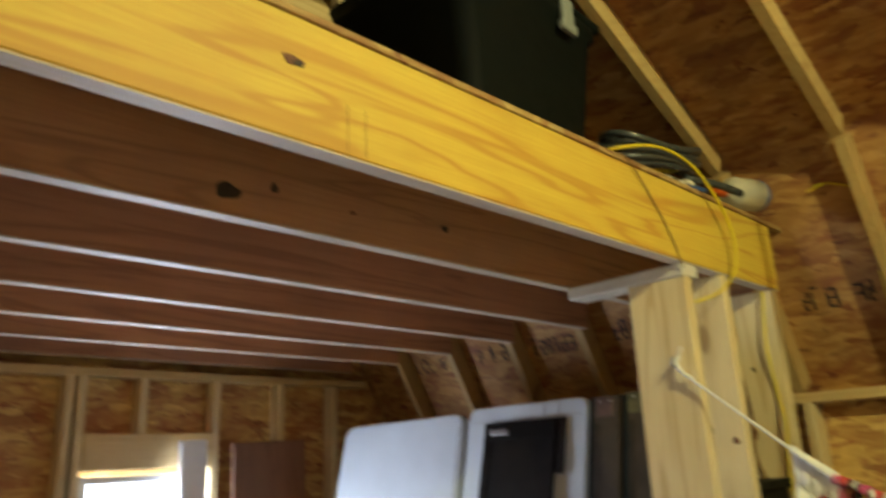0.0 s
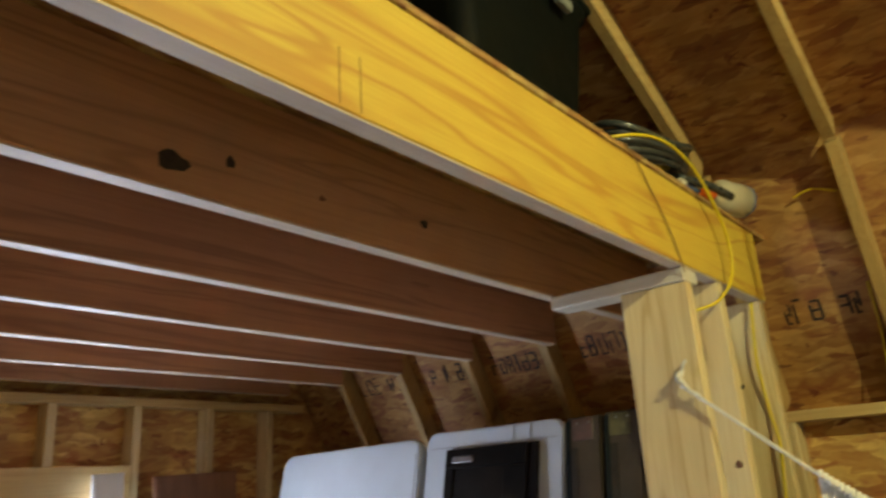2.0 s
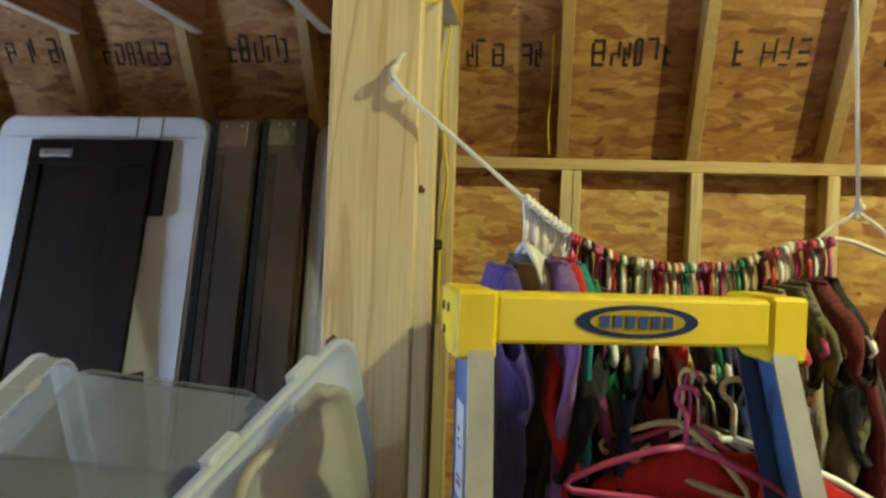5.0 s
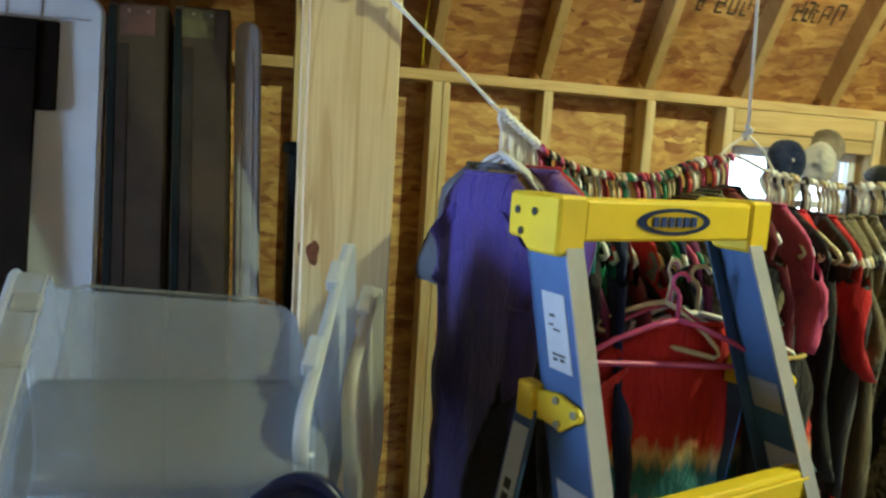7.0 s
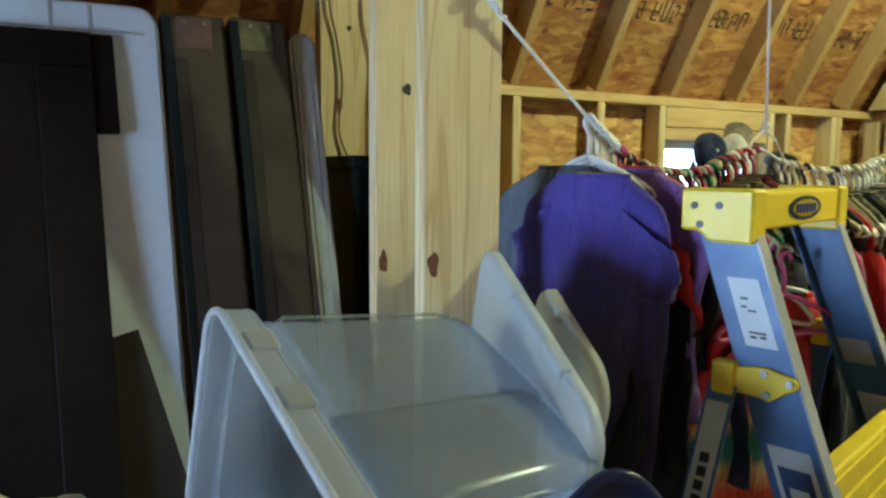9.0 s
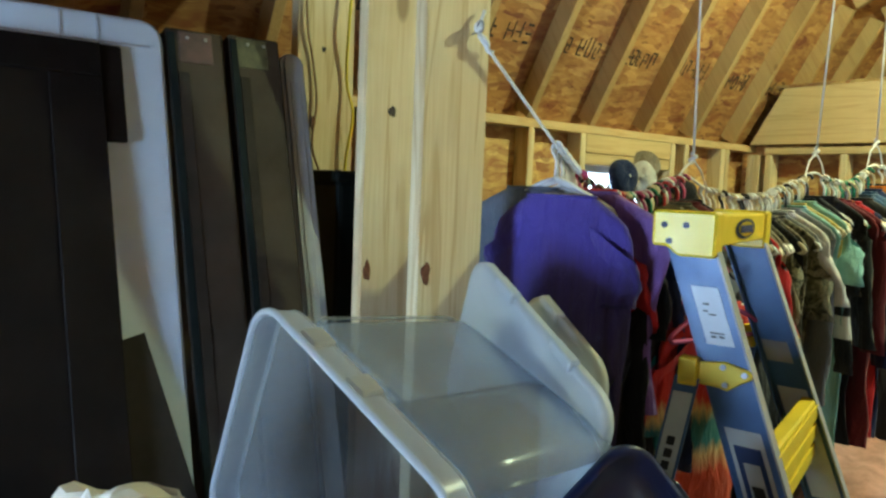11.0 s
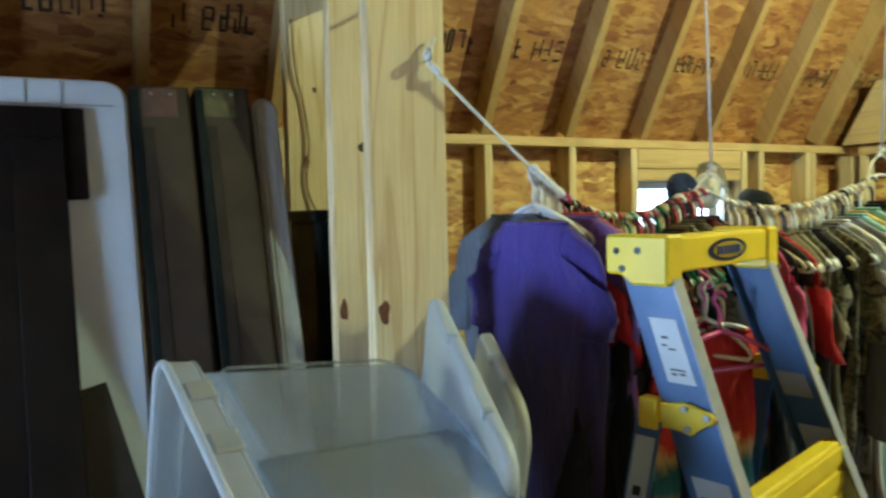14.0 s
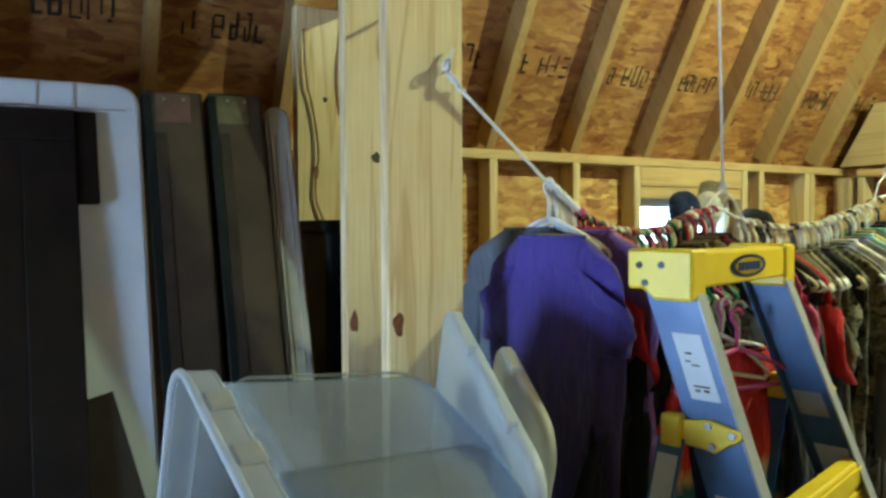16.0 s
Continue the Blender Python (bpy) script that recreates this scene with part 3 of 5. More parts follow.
# near loft: beam, joists, deck, posts
BEAM_L = mirror(0.668)
beam = link_mesh("loft_beam", box(BEAM_L, 0.0, LOFT_B + 0.004, 0.668, 0.038, LOFT_T, 0.003), "pine_beam")
# pale strip painted as light on the beam's underside
part("sawn_edge", box(BEAM_L, 0.002, LOFT_B, 0.666, 0.037, LOFT_B + 0.0035, 0), "joist_lit_underside", beam)
tagged(beam, "yellow pine beam at the edge of the loft", "beam", kind="structure")
for i in range(6):
    y = 0.389 + 0.4115 * i
    j = link_mesh("loft_joist", box(BEAM_L, y, LOFT_B + 0.002, 0.69, y + 0.038, LOFT_T, 0.003), "joist_wood")
    tagged(j, "brown pine floor joist of the loft", "joist", "loft joists", "structure")
    # same painted light under each joist
    part("sawn_edge", box(BEAM_L, y + 0.002, LOFT_B - 0.001, 0.685, y + 0.036, LOFT_B + 0.0015, 0), "joist_lit_underside", j)
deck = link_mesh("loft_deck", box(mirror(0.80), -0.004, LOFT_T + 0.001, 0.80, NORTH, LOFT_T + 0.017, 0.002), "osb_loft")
tagged(deck, "strand board deck of the loft", "floor", kind="structure")
for x, zt in ((0.0, 2.150), (0.234, 2.188), (0.596, 2.188)):
    p = link_mesh("loft_post", box(x, 0.0, 0.0, x + 0.038, 0.184, zt, 0.003), "pine_z")
    tagged(p, "pale pine board post under the loft beam", "post", "posts under the loft beam", "structure")
blk = link_mesh("post_block", box(-0.004, 0.002, 2.151, 0.085, 0.398, 2.1885, 0.003), "weathered_pine")
tagged(blk, "grey timber block over the post", "block", kind="structure")


# ---------------------------------------------------------------- panels stored under the loft
def leaning(name, label, category, mat, y0, y1, x_top, z_top, z_bot, thick, lean=0.175, radius=0.0, group="", roll=2.1):
    """A flat piece that stands on the floor or a pile and leans back; its front face tops out at x_top."""
    lean_h, h = z_top - z_bot, (z_top - z_bot) * math.hypot(1, lean)
    out = rounded(y1 - y0, h, radius) if radius else [(0, 0), (y1 - y0, 0), (y1 - y0, h), (0, h)]
    bm = bmesh.new()
    a = [bm.verts.new((0, u, v)) for u, v in out]
    c = [bm.verts.new((thick, u, v)) for u, v in out]
    bm.faces.new(a)
    bm.faces.new(c[::-1])
    n = len(out)
    for i in range(n):
        bm.faces.new((a[i], a[(i + 1) % n], c[(i + 1) % n], c[i]))
    bmesh.ops.recalc_face_normals(bm, faces=bm.faces)
    rim = [e for e in bm.edges if abs(e.verts[0].co.x - e.verts[1].co.x) < 1e-6]
    bmesh.ops.bevel(bm, geom=rim, offset=min(0.008, thick * 0.3), segments=2, affect="EDGES")
    root = empty(name, pose(x_top - lean * lean_h, y0 - h * math.tan(radians(roll)), z_bot, -roll, math.degrees(math.atan(lean)), 0))
    tagged(root, label, category, group)
    part("panel", bm, mat, root)
    return root


def panel_patch(name, root, mat, u0, u1, v0, v1, proud=0.003, label=""):
    return part(name, box(-proud, u0, v0, 0.001, u1, v1, 0.001), mat, root, label)


t1 = leaning("folding_table", "white plastic folding table top standing on edge", "table", "table_white", 0.618, 1.222, 0.374, 1.886, 0.0, 0.045, 0.22, 0.045, "stored tables", 0.4)
part("seam", box(-0.002, 0.13, 1.86, 0.001, 0.134, 1.925, 0), "table_grey", t1)
part("seam", box(-0.002, 0.20, 1.86, 0.001, 0.203, 1.925, 0), "table_grey", t1)
part("rim_line", box(-0.0025, 0.03, 1.868, 0.001, 0.57, 1.871, 0), "table_grey", t1)
t2 = leaning("folding_table", "white plastic folding table top standing on edge", "table", "table_white", 1.238, 2.06, 0.36, 1.870, 0.0, 0.045, 0.22, 0.06, "stored tables", 1.0)
part("seam", box(-0.002, 0.02, 1.1, 0.001, 0.024, 1.86, 0), "table_grey", t2)
blk = leaning("black_panel", "dark espresso cabinet door panel with a stepped edge", "panel", "black_gloss", 0.750, 1.106, 0.348, 1.818, 0.0, 0.010, 0.252, 0.0, "", 0.6)
LB = 1.818 * math.hypot(1, 0.252)
part("step", box(0.0, -0.042, LB - 0.205, 0.010, 0.001, LB, 0.004), "black_gloss", blk)
part("stile", box(-0.005, 0.0, 0.05, 0.001, 0.098, LB - 0.072, 0.002), "black_gloss", blk)
part("stile", box(-0.005, 0.318, 0.05, 0.001, 0.356, LB - 0.072, 0.002), "black_gloss", blk)
part("top_rail", box(-0.006, 0.0, LB - 0.070, 0.001, 0.356, LB - 0.001, 0.002), "black_gloss", blk)
pull = part("hinge_plate", box(-0.009, 0.228, LB - 0.052, -0.0055, 0.322, LB - 0.030, 0.003, seg=2), "steel", blk, "small worn metal plate")
for u in (0.242, 0.308):
    part("screw", tube([(-0.012, u, LB - 0.041), (-0.008, u, LB - 0.041)], 0.007, 10), "steel", pull, "bright screw head")
# no real board: a dark sheet added where the table lies in shade
leaning("shade_sheet", "thin dark sheet added for the shade beside the cabinet door panel", "board", "shade_sheet_dark", 0.705, 0.93, 0.225, 1.275, 0.0, 0.005, 0.235, 0.0, "", 13.5)
for y0, y1, tape, z1, l0, l1 in ((0.482, 0.612, "slab_label", 1.882, 0.23, 0.80), (0.345, 0.470, "slab_tape", 1.888, 0.28, 0.88)):
    sl = leaning("table_leaf", "dark brown board on edge with tape at its top", "board", "slab_brown", y0, y1, 0.372, z1, 0.0, 0.16, 0.22, 0.006, "dark boards", 1.0)
    w, LS = y1 - y0, z1 * math.hypot(1, 0.22)
    panel_patch("tape", sl, tape, w * l0, w * l1, LS - 0.078, LS - 0.008, 0.0015)
    # near-black band down one edge, then a slightly darker strip
    panel_patch("dark_edge", sl, "slab_edge_dark", w * 0.86, w * 0.995, 0.3, LS - 0.012, 0.002)
    panel_patch("worn_strip", sl, "slab_darker", w * 0.66, w * 0.85, 0.3, LS - 0.10, 0.0012)
    for q in (0.34, 0.66):
        part("screw", tube([(-0.004, w * q, LS - 0.022), (0.0, w * q, LS - 0.022)], 0.004, 6), "steel", sl)
gt = leaning("grey_table", "grey plastic table edge with a rounded corner", "table", "table_grey", 0.272, 0.334, 0.386, 1.868, 0.0, 0.06, 0.22, 0.030, "stored tables", 1.0)
part("edge_trim", box(-0.002, 0.02, 0.1, 0.0, 0.045, 1.84, 0.001), "table_grey", gt)
gb = tagged(empty("green_tote", pose(0.44, 0.115, 0)), "tall dark green storage bin behind the post", "bin")
part("body", box(-0.12, -0.085, 0.0, 0.11, 0.085, 1.56, 0.012, seg=2), "tote_dark", gb)
part("lid", box(-0.13, -0.095, 1.555, 0.12, 0.095, 1.585, 0.008, seg=2), "tote_dark", gb)
wb = leaning("white_board", "narrow white painted board leaning by the window", "board", "vinyl_white", 0.0, 0.13, 0.0, 1.80, 0.0, 0.03)
wb.matrix_world = pose(-0.12, 2.44, 0.0, -2, 0, 90)
bp = leaning("leaning_cupboard_side", "brown wooden panel leaning on the gable wall", "panel", "brown_panel_wood", 0.0, 0.42, 0.0, 1.795, 0.0, 0.022)
bp.matrix_world = pose(0.44, 2.45, 0.0, -2, 0, 90)

# ---------------------------------------------------------------- plastic totes and lids
def pile_box(name, label, mat, x0, y0, x1, y1, z0, z1):
    b = tagged(empty(name, pose((x0 + x1) / 2, (y0 + y1) / 2, z0)), label, "box", "boxes in the pile")
    w, d, h = x1 - x0, y1 - y0, z1 - z0
    part("body", box(-w / 2 + 0.01, -d / 2 + 0.01, 0.0, w / 2 - 0.01, d / 2 - 0.01, h - 0.02, 0.012, seg=2), mat, b)
    part("lid", box(-w / 2, -d / 2, h - 0.025, w / 2, d / 2, h, 0.008, seg=2), mat, b)
    return b


pile_box("storage_box", "black storage box on the floor", "tote_black", -0.72, 0.16, -0.20, 0.70, 0.0, 0.45)
pile_box("storage_box", "black storage box stacked in the pile", "tote_black", -0.71, 0.17, -0.21, 0.69, 0.45, 0.775)
pile_box("storage_box", "black storage box under the loft", "tote_black", -0.62, 0.74, -0.20, 1.04, 0.0, 0.55)
pile_box("storage_box", "black storage box stacked under the loft", "tote_black", -0.61, 0.75, -0.21, 1.03, 0.55, 1.03)

TU, TV = Vector((-0.925, 0, -0.38)), Vector((0.38, 0, -0.925))


def tilted(corner, yaw=0.0):
    """Local x along the upper edge, y into the depth (-Y of the room), z down its side."""
    m = Matrix((( TU.x, 0, TV.x), (0, -1, 0), (TU.z, 0, TV.z))).to_4x4()
    return Matrix.Translation(corner) @ pose(0, 0, 0, 0, 0, yaw) @ m


W, H, D = 0.49, 0.43, 0.44
tote = tagged(empty("storage_tote", tilted((-0.205, 0.640, 1.362), 6)), "empty translucent plastic tote lying on its side", "tote")


def shell_ring(inset, y, r):
    return [(inset + u, y, inset + v) for u, v in rounded(W - 2 * inset, H - 2 * inset, r, 6)]


bm = bmesh.new()
levels = [(0.0, 0.0, 0.06), (0.003, 0.05, 0.06), (0.012, 0.052, 0.055), (0.02, 0.16, 0.055), (0.03, 0.30, 0.05), (0.038, D - 0.03, 0.05), (0.05, D - 0.006, 0.045), (0.075, D, 0.03)]
rings = [[bm.verts.new(p) for p in shell_ring(*lv)] for lv in levels]
for a, c in zip(rings, rings[1:]):
    for i in range(len(a)):
        bm.faces.new((a[i], a[(i + 1) % len(a)], c[(i + 1) % len(a)], c[i]))
bm.faces.new(rings[-1])
bmesh.ops.recalc_face_normals(bm, faces=bm.faces)
bmesh.ops.solidify(bm, geom=bm.faces[:], thickness=0.003)
part("body", bm, "tote_clear", tote, "", True)
rim = [Vector(p) for p in shell_ring(-0.006, 0.0, 0.062)]
part("rim", tube(rim + [rim[0]], 0.0065, 8), "tote_rim", tote, "thick rolled rim", True)
bm = bmesh.new()
ra, rb = [[bm.verts.new(p) for p in shell_ring(*lv)] for lv in ((-0.008, 0.0, 0.064), (-0.004, 0.042, 0.062))]
for i in range(len(ra)):
    bm.faces.new((ra[i], ra[(i + 1) % len(ra)], rb[(i + 1) % len(ra)], rb[i]))
part("flange", bm, "tote_rim", tote, "milky white rim flange", True)
rim2 = [Vector(p) for p in shell_ring(-0.002, 0.045, 0.06)]
part("rim_band", tube(rim2 + [rim2[0]], 0.0035, 6), "tote_rim", tote, "", True)
# sunken field of the side, closed by a raised lower face, with catches on the rim
part("moulded_frame", tube([(u, v, 0.010 + 0.085 * v) for u, v in ((0.285, 0.085), (0.05, 0.085), (0.04, 0.10), (0.05, 0.38), (0.06, 0.40))], 0.004, 6), "tote_clear", tote, "", True)
bm = bmesh.new()
grid = []
for v in (0.056, 0.066, 0.16, 0.28, 0.39, 0.405):
    z = 0.012 + 0.075 * (v - 0.052) + (0.010 if v in (0.056, 0.405) else 0.0)
    grid.append([bm.verts.new((u, v, z + o)) for u, o in ((0.272, 0.001), (0.284, -0.003), (0.300, -0.013), (0.36, -0.014), (0.43, -0.012), (0.452, -0.004), (0.464, 0.012))])
for a, c in zip(grid, grid[1:]):
    for i in range(len(a) - 1):
        bm.faces.new((a[i], a[i + 1], c[i + 1], c[i]))
bmesh.ops.recalc_face_normals(bm, faces=bm.faces)
bmesh.ops.solidify(bm, geom=bm.faces[:], thickness=0.002)
part("raised_face", bm, "tote_clear", tote, "", True)
for u in (0.10, 0.225):
    part("catch", box(u, 0.008, -0.012, u + 0.045, 0.05, 0.006, 0.004), "tote_rim", tote)
for v in (0.10, 0.30):
    part("catch", box(W - 0.004, 0.008, v, W + 0.016, 0.05, v + 0.045, 0.004), "tote_rim", tote)


def tote_lid(label, mat, corner, yaw, w=0.53, h=0.37, t=0.022):
    lid = tagged(empty("tote_lid", tilted(corner, yaw)), label, "lid", "lids stacked by the tote")
    out = rounded(w, h, 0.06, 6)
    bm = bmesh.new()
    rows = []
    for inset, y in ((0.012, 0.0), (0.0, 0.004), (0.0, t), (0.010, t), (0.016, 0.006), (0.05, 0.004), (0.06, 0.010)):
        sx, sz = (w - 2 * inset) / w, (h - 2 * inset) / h
        rows.append([bm.verts.new((inset + u * sx, y, inset + v * sz)) for u, v in out])
    for a, c in zip(rows, rows[1:]):
        for i in range(len(a)):
            bm.faces.new((a[i], a[(i + 1) % len(a)], c[(i + 1) % len(a)], c[i]))
    bm.faces.new(rows[-1])
    bm.faces.new(rows[0][::-1])
    part("panel", bm, mat, lid, "", True)
    for u in (0.12, 0.34) if w > 0.3 else (0.05,):
        part("clip", box(u, -0.006, -0.010, u + 0.07, 0.016, 0.014, 0.003), mat, lid)
    return lid


tote_lid("bluish white plastic tote lid standing on edge", "lid_clear", (-0.105, 0.110, 1.418), -14)
tote_lid("worn greyish plastic tote lid standing on edge", "lid_worn", (-0.245, 0.078, 1.362), -17, 0.30, 0.40)
nav = tote_lid("navy blue plastic tote lid leaning on the pile", "tote_navy", (0, 0, 0), 0, 0.34, 0.34)
nav.matrix_world = pose(-0.585, 0.195, 1.188, 0, 0, 62) @ pose(0, 0, 0, -12, 130, 0)

# crumpled paper bag on the low box
bm = bmesh.new()
bmesh.ops.create_icosphere(bm, subdivisions=4, radius=1)
for v in bm.verts:
    n = noise.noise(v.co * 2.3) * 0.35 + abs(noise.noise(v.co * 5.5)) * 0.30
    v.co = Vector((v.co.x * 0.11, v.co.y * 0.12, max(v.co.z, -0.3) * 0.09)) * (1 + n)
bag = link_mesh("paper_bag", bm, "paper_cream")
bag.location = (-0.33, 0.900, 1.058)
tagged(bag, "crumpled cream paper bag on the pile", "bag")

# ---------------------------------------------------------------- step ladder
lad = tagged(empty("step_ladder", pose(-0.360, -0.361, 0, 0, 0, 16)), "yellow and blue fibreglass step ladder standing open", "ladder")
capo = part("top_cap", box(-0.075, -0.20, 1.506, -0.02, 0.20, 1.523, 0.004), "cap_yellow", lad, "yellow plastic top cap")
part("front_bar", box(-0.082, -0.19, 1.458, -0.066, 0.19, 1.522, 0.005, seg=2), "cap_yellow", capo)
for sgn in (1, -1):
    y0, y1 = sorted((sgn * 0.189, sgn * 0.244))
    part("end_block", prism([(-0.086, 1.437), (-0.012, 1.437), (0.008, 1.455), (0.040, 1.455), (0.040, 1.527), (-0.086, 1.527)], y0, y1, 0.005), "cap_yellow", capo)
    for x, z in ((0.015, 1.498), (-0.028, 1.499), (0.004, 1.466)):
        part("bolt", tube([(x, sgn * 0.242, z), (x, sgn * 0.246, z)], 0.0065, 8), "dark_bolt", capo)
# oval badge with plain bars
bm = bmesh.new()
ring = [(-0.0835, 0.105 + 0.085 * math.cos(a), 1.490 + 0.022 * math.sin(a)) for a in [2 * math.pi * i / 40 for i in range(40)]]
c0 = bm.faces.new([bm.verts.new(p) for p in ring])
bmesh.ops.solidify(bm, geom=[c0], thickness=0.0015)
bm.transform(Matrix.Translation((0, -0.105, 0)))
part("badge", bm, "sticker_navy", capo, "navy oval badge")
bm = bmesh.new()
ring = [(-0.0850, 0.066 * math.cos(a), 1.490 + 0.016 * math.sin(a)) for a in [2 * math.pi * i / 32 for i in range(32)]]
c0 = bm.faces.new([bm.verts.new(p) for p in ring])
bmesh.ops.solidify(bm, geom=[c0], thickness=0.0012)
part("badge_field", bm, "cap_yellow", capo)
for i in range(6):
    part("badge_bar", box(-0.0875, 0.040 - i * 0.0175, 1.482, -0.0848, 0.052 - i * 0.0175, 1.498, 0), "sticker_navy", capo)

SX, SY = 0.37, 0.05


def rail_point(sgn, z, dx=0.0):
    return (-0.035 - (1.455 - z) * SX + dx, sgn * (0.222 + (1.455 - z) * SY), z)


for sgn in (1, -1):
    def ruled(x0, x1, ya, yb, z0=0.0, z1=1.46):
        """A strip of the sloping rail between two offsets from its line."""
        bm = bmesh.new()
        vs = []
        for z in (z0, z1):
            bx, by, _ = rail_point(sgn, z)
            vs.append([bm.verts.new((bx + x, by + sgn * y, z)) for x, y in ((x0, ya), (x1, ya), (x1, yb), (x0, yb))])
        bm.faces.new(vs[0])
        bm.faces.new(vs[1][::-1])
        for i in range(4):
            bm.faces.new((vs[0][i], vs[0][(i + 1) % 4], vs[1][(i + 1) % 4], vs[1][i]))
        return bm
    rail = part("side_rail", ruled(-0.045, 0.045, -0.003, 0.003), "rail_blue", lad, "blue fibreglass side rail")
    part("front_flange", ruled(-0.049, -0.0445, -0.030, 0.004), "rail_flange", rail)
    part("back_flange", ruled(0.0445, 0.048, -0.030, 0.004), "rail_blue", rail)
    side = 0.0032 if sgn > 0 else -0.0032
    lab = part("warning_label", ruled(-0.030, 0.022, 0.003, 0.0045, 1.27, 1.38), "sticker_white", rail, "pale warning label")
    for a, c, e, f in ((-0.004, 0.008, 1.345, 1.349), (0.002, 0.012, 1.332, 1.335), (-0.012, 0.002, 1.326, 1.329), (-0.018, 0.010, 1.291, 1.294), (-0.016, -0.006, 1.284, 1.288), (0.0, 0.010, 1.283, 1.287)):
        part("print", ruled(a, c, 0.0045, 0.0052, e, f), "ink", lab)
    big = part("long_label", ruled(-0.032, 0.034, 0.003, 0.0045, 0.62, 1.115), "sticker_white", rail, "long pale label with a blue oval")
    part("oval", ruled(-0.024, 0.026, 0.0045, 0.0052, 0.66, 1.085), "sticker_navy", big)
    part("oval_field", ruled(-0.014, 0.016, 0.0052, 0.0058, 0.69, 1.055), "sticker_white", big)
    for i in range(6):
        part("bar", ruled(-0.010, 0.012, 0.0058, 0.0063, 0.72 + i * 0.052, 0.755 + i * 0.052), "ink", big)
    part("triangle_label", ruled(-0.02, 0.04, -0.0052, -0.0035, 1.30 - 0.14, 1.21), "rail_flange", rail)
    if sgn < 0:
        part("inner_label", ruled(-0.030, 0.036, -0.0052, -0.0035, 0.84, 1.10), "sticker_white", rail, "pale label inside the rail")
    # spreader bracket and rear rail
    hx, hy, hz = rail_point(sgn, 1.215)
    bm = prism([(hx - 0.047, hz + 0.008), (hx - 0.040, hz + 0.016), (hx + 0.004, hz + 0.026), (hx + 0.058, hz + 0.018), (hx + 0.058, hz - 0.024), (hx + 0.012, hz - 0.026), (hx - 0.004, hz - 0.030), (hx - 0.030, hz - 0.010), (hx - 0.045, hz - 0.002)], hy + sgn * 0.005, hy + sgn * 0.014, 0.002)
    br = part("hinge_bracket", bm, "cap_yellow", lad, "yellow hinge plate with rivets")
    for ox, oz in ((-0.034, 0.007), (0.006, 0.016), (0.0, -0.018)):
        part("rivet", tube([(hx + ox, hy + sgn * 0.013, hz + oz), (hx + ox, hy + sgn * 0.018, hz + oz)], 0.006, 8), "steel", br)
    ka, kb = sorted((hy - sgn * 0.005, hy + sgn * 0.024))
    part("knuckle", box(hx + 0.052, ka, hz - 0.030, hx + 0.090, kb, hz + 0.026, 0.005, seg=2), "cap_yellow", br)
    top_p, bot_p = Vector((hx + 0.072, hy + sgn * 0.012, hz - 0.015)), Vector((hx + 0.26, hy + sgn * 0.07, 0.0))
    bm = bmesh.new()
    vs = []
    for p in (bot_p, top_p):
        vs.append([bm.verts.new(p + Vector((x, sgn * y, 0))) for x, y in ((-0.024, 0), (0.024, 0), (0.024, 0.006), (-0.024, 0.006))])
    bm.faces.new(vs[0])
    bm.faces.new(vs[1][::-1])
    for i in range(4):
        bm.faces.new((vs[0][i], vs[0][(i + 1) % 4], vs[1][(i + 1) % 4], vs[1][i]))
    rr = part("rear_rail", bm, "rail_blue", lad, "blue rear rail with a pale label strip")

    def on_rear(z0, z1, wd, mat, nm, o):
        bm = bmesh.new()
        vs = []
        for z in (z0, z1):
            f = (z - bot_p.z) / (top_p.z - bot_p.z)
            p = bot_p.lerp(top_p, f)
            vs.append([bm.verts.new(p + Vector((x, sgn * y, 0))) for x, y in ((-wd, o), (wd, o), (wd, o + 0.001), (-wd, o + 0.001))])
        bm.faces.new(vs[0])
        bm.faces.new(vs[1][::-1])
        for i in range(4):
            bm.faces.new((vs[0][i], vs[0][(i + 1) % 4], vs[1][(i + 1) % 4], vs[1][i]))
        return part(nm, bm, mat, rr)
    on_rear(0.86, 1.17, 0.019, "sticker_white", "label_strip", 0.0062)
    for i in range(6):
        on_rear(0.93 + i * 0.026, 0.948 + i * 0.026, 0.008, "ink", "bar", 0.0074)
for zt in (1.085, 0.74, 0.40):
    fx, _, _ = rail_point(1, zt)
    w = 0.215 + (1.455 - zt) * SY
    st = part("step", box(fx - 0.05, -w, zt - 0.16 if zt > 1 else zt - 0.07, fx - 0.015 if zt > 1 else fx + 0.04, w, zt, 0.006, seg=2), "cap_yellow", lad, "yellow ribbed tread")
    for i in range(3 if zt > 1 else 1):
        part("rib", box(fx - 0.0545, -w + 0.004, zt - 0.045 - i * 0.048, fx - 0.0495, w - 0.004, zt - 0.010 - i * 0.048, 0.002), "cap_yellow", st)

# ---------------------------------------------------------------- clothes line
LINE = [(0.050, 1.893), (-0.24, 1.652), (-0.31, 1.602), (-0.40, 1.562), (-0.50, 1.550), (-0.60, 1.557), (-0.70, 1.596), (-0.79, 1.615), (-0.90, 1.580),
        (-1.06, 1.558), (-1.26, 1.570), (-1.48, 1.625), (-1.60, 1.660), (-1.72, 1.635), (-1.87, 1.628), (-2.02, 1.680), (-2.12, 1.715), (-2.25, 1.70), (-2.5, 1.69), (-2.75, 1.78), (-2.93, 1.88)]


def line_z(y):
    for (a, za), (c, zc) in zip(LINE, LINE[1:]):
        if c <= y <= a:
            return za + (zc - za) * (a - y) / (a - c)
    return LINE[-1][1]


